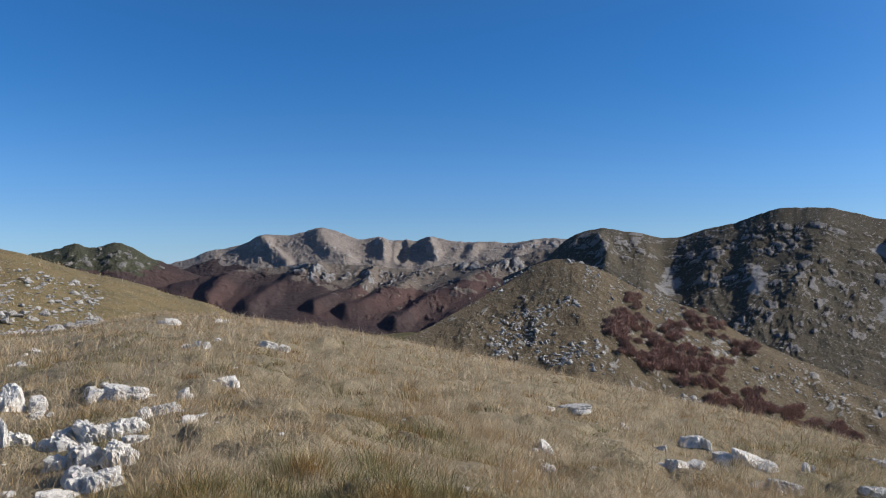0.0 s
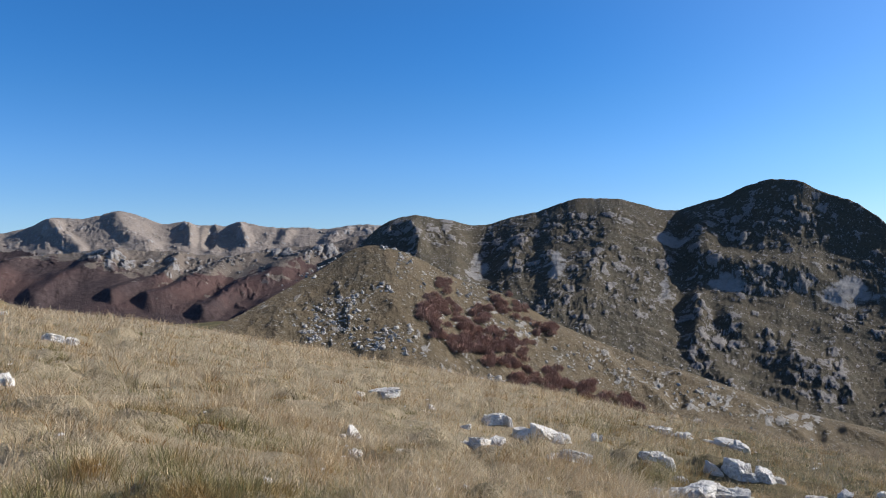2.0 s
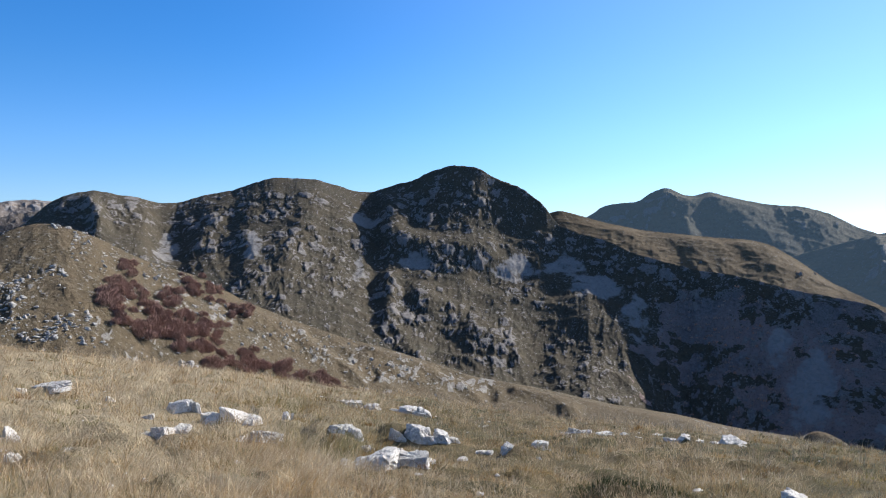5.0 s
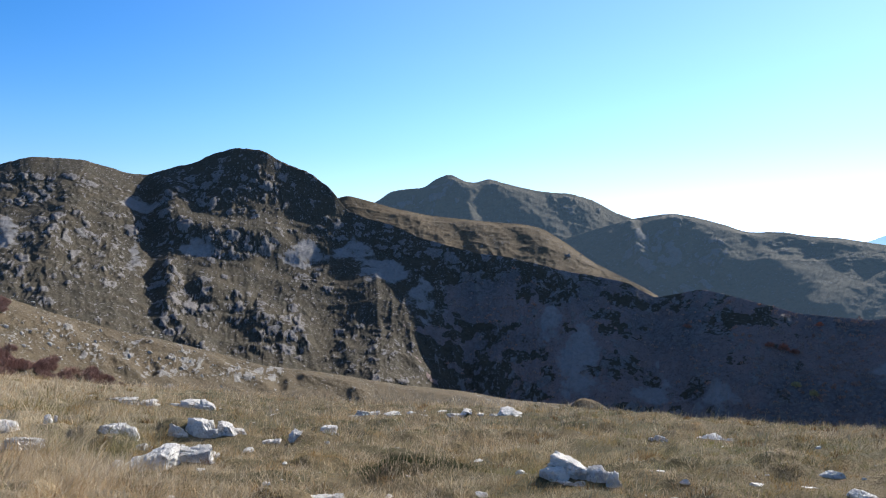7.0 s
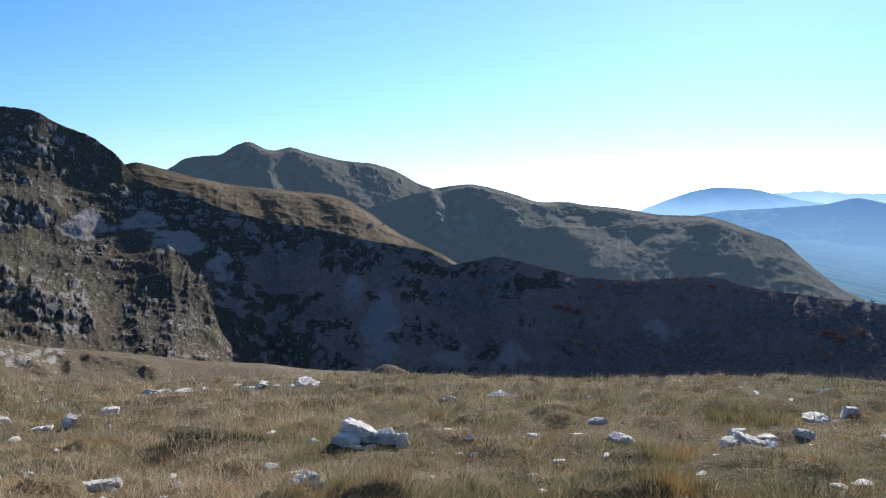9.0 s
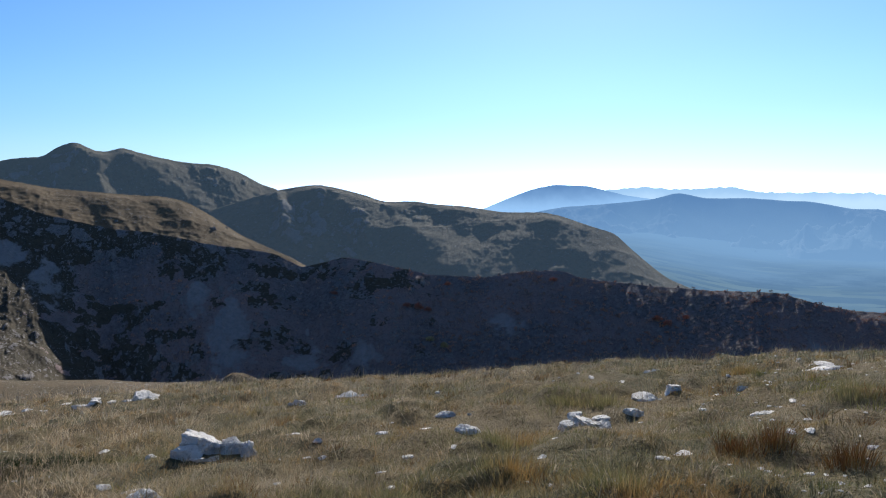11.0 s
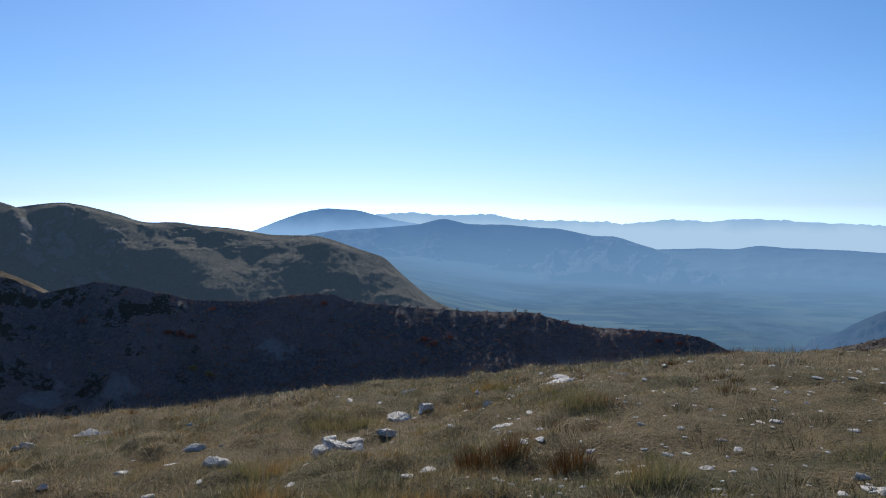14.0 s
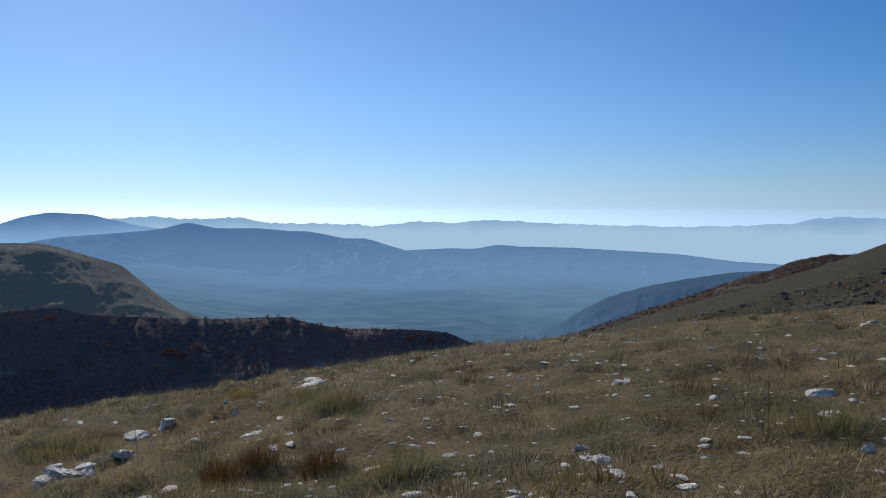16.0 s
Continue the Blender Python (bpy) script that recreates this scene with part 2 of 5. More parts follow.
def fbm(x, y, octaves=5, seed=0, gain=0.5):
    total, amp, norm = 0.0, 1.0, 0.0
    for k in range(octaves):
        total = total + amp * grain2(x * 2.03**k + 17.3 * k, y * 2.03**k - 9.1 * k, seed + k)
        norm, amp = norm + amp, amp * gain
    return total / norm


def ridged(x, y, octaves=5, seed=0, gain=0.5):
    """Noise with sharp crests, 0 to 1."""
    total, amp, norm = 0.0, 1.0, 0.0
    for k in range(octaves):
        n = 1 - np.abs(2 * grain2(x * 2.07**k + 5.7 * k, y * 2.07**k + 3.3 * k, seed + k) - 1)
        total = total + amp * n * n
        norm, amp = norm + amp, amp * gain
    return total / norm


def blocks(x, y, seed=0):
    """Rounded blocks with creases between them: height 0 to 1, and a chance number for each block."""
    ix, iy = np.floor(x).astype(np.int64), np.floor(y).astype(np.int64)
    near, next_, luck = np.full(x.shape, 9.0), np.full(x.shape, 9.0), np.zeros(x.shape)
    for dx in (-1, 0, 1):
        for dy in (-1, 0, 1):
            cx, cy = ix + dx, iy + dy
            d = np.hypot(cx + lattice(cx, cy, seed) - x, cy + lattice(cx, cy, seed + 77) - y)
            closer = d < near
            next_ = np.where(closer, near, np.minimum(next_, d))
            luck = np.where(closer, lattice(cx, cy, seed + 154), luck)
            near = np.where(closer, d, near)
    return smooth(next_ - near, 0.0, 0.5), luck


def off_line(a, e, points):
    """How far (a, e) lies from a broken line."""
    best = np.full(a.shape, 1e9)
    for (a0, e0), (a1, e1) in zip(points, points[1:]):
        k = np.clip(((a - a0) * (a1 - a0) + (e - e0) * (e1 - e0)) / ((a1 - a0) ** 2 + (e1 - e0) ** 2), 0, 1)
        best = np.minimum(best, np.hypot(a - a0 - k * (a1 - a0), e - e0 - k * (e1 - e0)))
    return best


def smooth(x, lo, hi):
    t = np.clip((x - lo) / (hi - lo), 0, 1)
    return t * t * (3 - 2 * t)


def curve(table, x, column=1, w=0.35):
    """A table of rows read at x, rounded at its corners."""
    rows = np.array(table, float)
    return sum(np.interp(x + d * w, rows[:, 0], rows[:, column]) for d in (-1, -0.5, 0, 0.5, 1)) / 5


def grid_mesh(name, X, Y, Z, mats, pick=None, masks=()):
    """One mesh over a grid of places, closed or open; pick: the material's number face by face."""
    rows, cols = X.shape
    me = bpy.data.meshes.new(name)
    n = np.arange(rows * cols).reshape(rows, cols)
    quads = np.stack([n[:-1, :-1], n[:-1, 1:], n[1:, 1:], n[1:, :-1]], -1).reshape(-1, 4)
    me.vertices.add(rows * cols)
    me.vertices.foreach_set("co", np.stack([X, Y, Z], -1).astype(np.float32).ravel())
    me.loops.add(quads.size)
    me.loops.foreach_set("vertex_index", quads.astype(np.int32).ravel())
    me.polygons.add(len(quads))
    me.polygons.foreach_set("loop_start", np.arange(0, quads.size, 4, dtype=np.int32))
    me.polygons.foreach_set("use_smooth", np.ones(len(quads), dtype=bool))
    for m in mats:
        me.materials.append(m.m if isinstance(m, Shader) else m)
    if pick is not None:
        me.polygons.foreach_set("material_index", pick.astype(np.int32).ravel())
    for key, values in masks:
        me.attributes.new(key, "FLOAT", "POINT").data.foreach_set("value", values.astype(np.float32).ravel())
    me.update()
    me.validate()
    return new(name, me)


EYE = 1.55


class Range:
    """A ridge seen round the viewpoint: crest rows (azimuth, elevation, distance), foot rows (azimuth, elevation, share of the crest's distance)."""

    def __init__(self, name, crest, foot, mat, cols=300, rows=60, power=1.3, relief=8.0, size=60.0, seed=1, jag=0.04, scree=(), woods=(), label="", category="mountain", kind="", back=0.5, fray=4.5, crags=1.0, steep=0.75, dense=None, spurs=(), cliffs=(), lump=0.0, cell=20.0, ribs=0.0, wild=0.5, lie=0.0, flutes=0.65):
        a0, a1 = crest[0][0], crest[-1][0]
        az = np.concatenate([np.linspace(a0, dense, int(cols * 0.66), endpoint=False), np.linspace(dense, a1, cols - int(cols * 0.66))]) if dense else np.linspace(a0, a1, cols)
        el, R = curve(crest, az, 1), curve(crest, az, 2)
        notch = R * np.radians(jag) * (fbm(az * 3, az * 0 + seed, 4, seed) - 0.5) * 2
        fe, fr = curve(foot, az, 1), curve(foot, az, 2)
        zc, zf, rf = R * np.tan(np.radians(el)), R * fr * np.tan(np.radians(fe)), R * fr
        nb = max(4, rows // 5)
        v = np.concatenate([np.linspace(0, 1, rows), 1 + np.linspace(0, 1, nb + 1)[1:] ** 1.5])[:, None]
        front = np.minimum(v, 1)
        behind = np.maximum(v - 1, 0)
        r = rf + (R - rf) * front + behind * back * R
        shape = curve(power, az) if isinstance(power, list) else power
        prof = front**shape
        z = zf + (zc - zf) * prof + notch * smooth(front, 0.9, 1.0) - behind**1.3 * (np.abs(zc - zf) * 1.1 + 20)
        A = np.radians(np.broadcast_to(az, r.shape))
        X, Y = r * np.sin(A), r * np.cos(A)
        win = smooth(front, 0, 0.15) * (0.06 + 0.94 * (1 - smooth(front, 0.82, 1.0))) * (1 - 0.5 * smooth(behind, 0, 1))
        sc, wo = np.zeros(r.shape), np.zeros(r.shape)
        P, Q = A * R.mean(), r + lie * z
        wob = fbm(P / (0.35 * size), Q / (0.35 * size), 5, seed + 40, 0.65) - 0.5
        for target, patches in ((sc, scree), (wo, woods)):
            for pa, pe, wa, we in patches:
                e = np.degrees(np.arctan2(z, r))
                fan = np.clip(0.75 + 0.55 * (pe - e) / we, 0.12, 1.7) if target is sc else 1.0
                d = ((az - pa) / (wa * fan)) ** 2 + ((e - pe) / we) ** 2
                if target is sc:
                    target[:] = np.maximum(target, smooth(-d - 0.9 * fray * wob, -2.2, 0.1))
                else:
                    target[:] = np.maximum(target, smooth(-d - fray * (1 - 0.75 * smooth(az, 72, 84)) * wob, -1.5, -0.5))
        across = A * R.mean()
        warp = 0.5 * (fbm(P / (1.5 * size), Q / (1.5 * size), 2, seed + 2) - 0.5)
        big = ridged(P / (2.4 * size) + seed, Q / (2.4 * size), 3, seed + 3) - 0.45
        gully = ridged(across / (1.1 * size) + 2 * warp, r / (4.5 * size) + warp, 4, seed + 7, 0.55) - 0.45
        mid = ridged(P / (0.8 * size), Q / (0.8 * size) + seed, 6, seed + 11, 0.58) - 0.45
        tiny = fbm(P / (0.1 * size), Q / (0.1 * size), 3, seed + 23, 0.6) - 0.5
        where = 0.65 * fbm(P / (0.2 * size), Q / (0.2 * size), 5, seed + 27, 0.6) + 0.35 * fbm(P / (1.4 * size), Q / (1.4 * size), 2, seed + 28)
        crag = smooth(where, 0.52, 0.58) * (0.35 + ridged(P / (0.085 * size), Q / (0.085 * size), 4, seed + 29, 0.6))
        win = win * (1 - 0.55 * wo)
        z = z + win * relief * (0.7 * big + flutes * gully * (1 - 0.7 * smooth(front, 0.55, 0.9)) + 0.5 * mid + 0.24 * crag * crags + 0.12 * tiny)
        z = np.where(front < 1, np.minimum(z, r * np.tan(np.radians(el)) - 0.02 * (1 - front) * np.abs(zc - zf)), z)
        rock = np.zeros(r.shape)
        if lump:
            e = np.degrees(np.arctan2(z, r))
            azs = np.broadcast_to(az, r.shape)
            out = np.zeros(r.shape)
            wa_, we_ = 1.3 * (fbm(across / (1.3 * size), e / 3, 3, seed + 51) - 0.5), 1.3 * (fbm(across / (1.3 * size), e / 3, 3, seed + 52) - 0.5)
            for points, wide, tall in spurs:
                d = off_line(azs + wa_, e + we_, points) / wide
                out += tall * (1 - smooth(d, 0, 1)) ** (1.0 if tall > 0 else 0.7)
            zone = smooth(where + 0.05 * smooth(azs, 50, 56) * bool(ribs), wild, wild + 0.09) * 0.75
            for ca, ce, wa, we in cliffs:
                zone = np.maximum(zone, smooth(-((azs + wa_ - ca) / wa) ** 2 - ((e + we_ - ce) / we) ** 2 - 3 * wob, -1.3, -0.3))
            zone = zone * (1 - smooth(sc, 0.2, 0.6)) * (1 - 0.45 * wo) * (1 - 0.9 * smooth(azs, 76, 84))
            u, w = across / cell + 1.2 * wa_, (1.15 * z + 0.35 * r) / cell + 1.2 * we_
            u = u + 0.9 * (fbm(1.7 * u, 1.7 * w, 3, seed + 67, 0.6) - 0.5)
            w = w + 0.9 * (fbm(1.7 * u + 40, 1.7 * w, 3, seed + 68, 0.6) - 0.5)
            h1, l1 = blocks(u, 0.8 * w, seed + 61)
            h2, l2 = blocks(2.7 * u + 5, 2.2 * w, seed + 62)
            h3, l3 = blocks(6.6 * u + 2, 6.0 * w, seed + 63)
            h3, l3 = (h3, l3) if 10 < cell < 30 else (0.5 * h2, l2)
            big_block = h1 * (0.25 + l1)
            out += lump * zone * (big_block + 0.55 * h2 * (0.2 + l2) + 0.22 * h3 * (0.2 + l3) - 0.4)
            out += lump * 0.16 * (1 - zone) * (1 - smooth(sc, 0.2, 0.6)) * h3 * smooth(l3, 0.7, 0.95)
            if ribs:
                rib = ridged(across / 26 + 1.5 * warp, e / 5, 4, seed + 66, 0.55) - 0.4
                out += ribs * rib * smooth(azs, 44, 50) * (1 - 0.3 * wo)
                zone = np.maximum(zone, smooth(rib + 0.8 * wob, 0.06, 0.24) * smooth(azs, 48, 54) * (1 - smooth(azs, 76, 84)) * (1 - smooth(sc, 0.2, 0.6)) * 0.8)
            rock = np.maximum(zone * smooth(0.7 * big_block + 0.45 * h2 * l2 + 0.5 * (h3 * l3 - 0.3) + 0.5 * tiny, 0.1, 0.7), 0.9 * smooth(h3 * l3, 0.72, 0.85) * (1 - zone))
            out = out * smooth(front, 0.02, 0.12) * (1 - 0.9 * smooth(front, 0.9, 1.0)) * (1 - smooth(behind, 0, 0.1))
            r = r - 0.72 * out
            z = z + 0.6 * out
            X, Y = r * np.sin(A), r * np.cos(A)
            z = np.where(front < 1, np.minimum(z, r * np.tan(np.radians(el)) - 0.004 * (1 - front) * np.abs(zc - zf)), z)
        self.az, self.r, self.z, self.rows, self.v = az, r, z, rows, v
        self.scree, self.woods = sc, wo
        down = np.gradient(z, axis=0) / np.maximum(np.abs(np.gradient(r, axis=0)), 0.3)
        along = np.gradient(z, axis=1) / (r * np.gradient(np.radians(az)))
        slope = np.hypot(down, along)
        bare = np.maximum(smooth(slope, steep * 0.8, steep * 1.5), 0.8 * smooth(where, 0.525, 0.58) * min(crags, 1)) if not lump else np.maximum(rock, 0.8 * smooth(slope, 1.6 * steep, 2.6 * steep))
        ob = grid_mesh(name, X, Y, z + EYE, [mat], masks=(("scree", sc), ("woods", wo), ("bare", bare)))
        self.ob = tagged(ob, label, category, kind=kind)

    def place(self, a, e):
        """The point of the front face at azimuth a that shows at elevation e, or the crest."""
        k = int(np.clip(np.searchsorted(self.az, a), 0, len(self.az) - 1))
        up = np.degrees(np.arctan2(self.z[: self.rows, k], self.r[: self.rows, k]))
        hit = np.nonzero(up >= e)[0]
        j = int(hit[0]) if len(hit) else self.rows - 1
        r, z = self.r[j, k], self.z[j, k]
        return Vector((r * math.sin(radians(a)), r * math.cos(radians(a)), z + EYE))


# ---- the ground, from the meadow at the viewpoint to the plain ----
EDGE = [(-180, 0), (-150, 4), (-110, 8), (-70, 5), (-45, -1), (-30, -4.2), (-25, -3.2), (-20, -2.4), (-12, -3.5), (-3.6, -4.9), (4.8, -6.8), (13, -8.6),
        (21, -10.1), (28, -11.3), (40, -13.3), (48, -14.2), (57, -14.4), (65, -14.7), (77, -14.7), (83, -14), (92, -13.2), (98, -12.7), (108, -11.3), (115, -10.2),
        (125, -9.2), (133, -7.7), (139, -6.9), (144, -6.3), (160, -4), (180, 0)]
HILL_LEFT = [(-75, 4), (-45, 4), (-30.2, 2.05), (-28.9, 1.75), (-26.2, 0.8), (-24.8, 0.35), (-23.4, 0.1), (-21.2, -0.55), (-19.8, -1.16), (-17, -1.9), (-13, -4), (-9, -9)]
HILL_RIGHT = [(118, -14), (124, -10.2), (127.3, -8.6), (131.3, -7.1), (134.7, -5.95), (138.7, -4.5), (141.7, -3.3), (144.3, -2.1), (155, 3), (175, 6)]


def ground_z(x, y):
    """The height of the ground above the place under the first step."""
    r = np.hypot(x, y)
    az = np.degrees(np.arctan2(x, y))
    a = np.radians(az - 70)
    S = -np.tan(np.radians(curve(EDGE, az, 1, 4.0)))
    rs = np.exp(3.61 - 0.43 * np.cos(a) - 0.35 * np.sin(a))
    c = EYE / rs**2
    s = S - 2 * EYE / rs
    far = np.minimum(r, 2.2 * rs)
    z = -(s * far + c * far**2) - (s + 2 * c * far) * (r - far)
    rough = (fbm(x / 3.1, y / 3.1, 4, 71) - 0.5) * 0.34 + (fbm(x / 14, y / 14, 3, 72) - 0.5) * 0.5
    z = z + (fbm(x / 0.85, y / 0.85, 2, 73) - 0.5) * 0.17 * smooth(r, 3, 5) * (1 - smooth(r, 22, 40))
    mound, luck = blocks(x / 0.62 + 0.4 * fbm(x / 0.5, y / 0.5, 2, 78), y / 0.62 + 0.4 * fbm(x / 0.5, y / 0.5, 2, 79), 76)
    z = z + 0.13 * mound * smooth(luck, 0.45, 1.0) * smooth(r, 3.5, 5.5) * (1 - smooth(r, 24, 36)) * (1 - 0.5 * smooth(az, 100, 120))
    z = z + rough * smooth(r, 2.5, 9) * (1 - smooth(r, 60, 200))
    for table, rc, rf, drop in ((HILL_LEFT, 95.0, 48.0, 0.25), (HILL_RIGHT, 105.0, 42.0, 0.2)):
        zc = EYE + rc * np.tan(np.radians(curve(table, az)))
        zf = -drop * rf
        t = (r - rf) / (rc - rf)
        hill = np.where(t < 1, zf + (zc - zf) * np.clip(t, 0, 1) ** 0.8, zc - np.maximum(t - 1, 0) ** 1.5 * 14) + (fbm(x / 9, y / 9, 4, 75) - 0.5) * 2.2 * smooth(t, 0, 0.2) * (1 - smooth(t, 0.75, 1))
        seen = (np.abs(az - (-40 if rc == 95.0 else 147)) < 33) & (r > rf)
        z = np.where(seen, np.maximum(z, hill), z)
    plain = smooth(az, 88, 104) * (1 - smooth(az, 150, 165))
    floor = -185 - 140 * plain * smooth(r, 500, 1500) + (fbm(x / 180, y / 180, 4, 77) - 0.5) * 26 * (1 - plain) - 45 * smooth(az, 38, 55) * (1 - plain)
    back = smooth(np.abs(az - 70), 95, 130)
    floor = floor * (1 - back) + (-60) * back
    k = 6.0 + 0.02 * r
    return np.maximum(z, floor) + np.log1p(np.exp(-np.abs(z - floor) / k)) * k * smooth(r, 80, 160)


s = Shader("meadow_soil", 1.0, 0.1)
_n1, _n2, _n3 = s.noise(0.25, 5, 0.6), s.noise(2.2, 5, 0.65), s.noise(18, 4, 0.7)
_c = s.mix(s.step(_n1, 0.42, 0.6), (0.155, 0.12, 0.068), (0.092, 0.083, 0.043))
_c = s.mix(s.step(_n2, 0.45, 0.7), _c, (0.195, 0.148, 0.085))
_c = s.mix(s.step(_n3, 0.5, 0.75), _c, (0.066, 0.052, 0.03))
_straw = s.mix(s.step(_n2, 0.4, 0.65), (0.35, 0.285, 0.19), (0.25, 0.205, 0.13))
_straw = s.mix(s.math("MULTIPLY", s.step(_n3, 0.5, 0.75), 0.7), _straw, (0.22, 0.175, 0.105))
_c = s.mix(s.step(s.math("ADD", s.mask("litter"), s.math("MULTIPLY", s.math("SUBTRACT", _n2, 0.5), 0.8)), 0.3, 0.7), _c, _straw)
s.color(_c)
s.bump(s.math("ADD", s.math("MULTIPLY", _n2, 1.2), _n3), 0.9, 0.10)
M_MEADOW = s

s = Shader("valley_turf", 1.0, 0.1)
_n1, _n2 = s.noise(0.02, 6, 0.65), s.noise(0.2, 5, 0.7)
_c = s.mix(s.step(_n1, 0.4, 0.6), (0.125, 0.10, 0.05), (0.08, 0.075, 0.035))
s.color(s.mix(s.step(_n2, 0.55, 0.7), _c, (0.22, 0.21, 0.2)))
s.bump(_n2, 0.6, 2.0)
M_VALLEY = s

# blue field colours glow with the air's haze painted in, paler further off
s = Shader("hazed_plain_fields", 1.0, 0.0)
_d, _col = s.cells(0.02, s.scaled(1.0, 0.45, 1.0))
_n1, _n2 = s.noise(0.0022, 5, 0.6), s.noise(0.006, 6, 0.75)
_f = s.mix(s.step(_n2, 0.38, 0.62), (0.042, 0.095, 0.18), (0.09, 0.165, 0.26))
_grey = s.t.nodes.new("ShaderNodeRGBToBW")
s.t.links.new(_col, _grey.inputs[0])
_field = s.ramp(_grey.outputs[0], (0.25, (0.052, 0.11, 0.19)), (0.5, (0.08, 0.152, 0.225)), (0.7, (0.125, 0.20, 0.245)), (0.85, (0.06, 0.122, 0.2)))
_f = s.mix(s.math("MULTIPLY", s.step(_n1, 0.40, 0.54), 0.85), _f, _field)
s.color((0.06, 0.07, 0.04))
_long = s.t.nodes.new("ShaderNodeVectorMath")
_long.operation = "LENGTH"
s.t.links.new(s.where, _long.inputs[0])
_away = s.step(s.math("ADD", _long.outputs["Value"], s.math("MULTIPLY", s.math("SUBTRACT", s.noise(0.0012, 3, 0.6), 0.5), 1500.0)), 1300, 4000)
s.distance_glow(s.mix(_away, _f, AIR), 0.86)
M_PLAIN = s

_az = np.radians(np.concatenate([np.linspace(-180, -42, 36)[:-1], np.linspace(-42, 152, 420), np.linspace(152, 180, 10)[1:]]))
_rad = np.concatenate([[0.02, 0.3, 0.7], np.geomspace(1.2, 60, 250), np.geomspace(61.5, 300, 50)[1:], np.geomspace(310, 4950, 50)])
_A, _Rr = np.meshgrid(_az, _rad)
_X, _Y = _Rr * np.sin(_A), _Rr * np.cos(_A)
_Z = ground_z(_X, _Y)
_rq, _aq = (_Rr[:-1, :-1] + _Rr[1:, 1:]) / 2, np.degrees(_A[:-1, :-1])
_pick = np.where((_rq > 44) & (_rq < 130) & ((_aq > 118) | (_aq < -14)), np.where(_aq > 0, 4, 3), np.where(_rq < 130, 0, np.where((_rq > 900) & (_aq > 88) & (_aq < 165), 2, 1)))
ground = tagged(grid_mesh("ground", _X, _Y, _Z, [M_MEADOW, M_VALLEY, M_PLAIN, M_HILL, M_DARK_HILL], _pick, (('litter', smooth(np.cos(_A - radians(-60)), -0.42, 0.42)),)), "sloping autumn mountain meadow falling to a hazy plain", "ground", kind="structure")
# ---- the mountains ----
far_range = Range("far_mountain_range", [(-19.8, 0.96, 4300), (-18.6, 1.24, 4300), (-16.9, 1.92, 4300), (-15.9, 2, 4300), (-14.3, 2.54, 4300), (-13.3, 3.08, 4300), (-11.5, 2.95, 4300), (-10, 3.33, 4300), (-9, 3.62, 4300), (-7.8, 3.29, 4300), (-6.5, 2.69, 4300), (-5.5, 2.69, 4300), (-4.8, 2.98, 4300), (-4, 2.55, 4300), (-2.9, 2.71, 4300), (-2.1, 2.45, 4300), (-1, 2.91, 4300), (0.3, 2.6, 4300), (2, 2.37, 4300), (3.5, 2.48, 4300), (4.9, 2.29, 4300), (6.6, 2.48, 4300), (8.1, 2.67, 4300), (9.5, 2.52, 4300), (12, 2.2, 4300)],
    [(-20, -2.5, 0.8), (12, -2.5, 0.8)], M_FAR, 480, 90, 0.9, 30, 200, 5, 0.06, crags=0.2, woods=[(-17, -0.6, 4, 1.6)], fray=1.5, lie=0.5, flutes=0.2, lump=13, cell=70, wild=0.52,
    spurs=[([(-13.6, 3.0), (-12.6, 1.6), (-11.5, 0.8)], 0.9, 45), ([(-9, 3.6), (-8, 1.8), (-7, 0.9)], 1.1, 40), ([(-4.8, 2.9), (-4.2, 1.6)], 0.6, 40), ([(-1, 2.9), (-0.4, 1.6)], 0.8, 45), ([(-3.2, 2.6), (-3.0, 1.5)], 0.5, -35), ([(2.6, 2.3), (2.2, 1.4)], 0.8, 30), ([(6.6, 2.4), (5.5, 1.5)], 0.8, 30)], cliffs=[(-13.2, 1.9, 1.2, 1.0), (-4.6, 2.2, 0.8, 0.7), (-0.8, 2.1, 1.0, 0.6), (-2.6, 2.0, 0.7, 0.6)], label="long bare limestone mountain range in the distance", back=0.1)
dark_peaks = Range("twin_peak", [(-40, 1.5, 3500), (-30, 1.4, 3500), (-27.8, 1.74, 3500), (-26.8, 2.01, 3500), (-25.7, 2.4, 3500), (-24.7, 1.98, 3500), (-23.3, 2.5, 3500), (-22.4, 2.19, 3500), (-21.1, 1.4, 3500), (-19.8, 0.9, 3500), (-17, -0.2, 3500), (-14, -1.5, 3500), (-11, -3, 3500)],
    [(-40, -4, 0.75), (-11, -4, 0.75)], M_PEAKS, 300, 70, 1.1, 34, 170, 8, 0.08, fray=1.5, lie=0.5, flutes=0.3, lump=13, cell=60, wild=0.5, woods=[(-18, -0.5, 5, 1.6), (-24, -0.6, 4, 1.2)], label="dark rocky double peak above autumn woods", back=0.1)
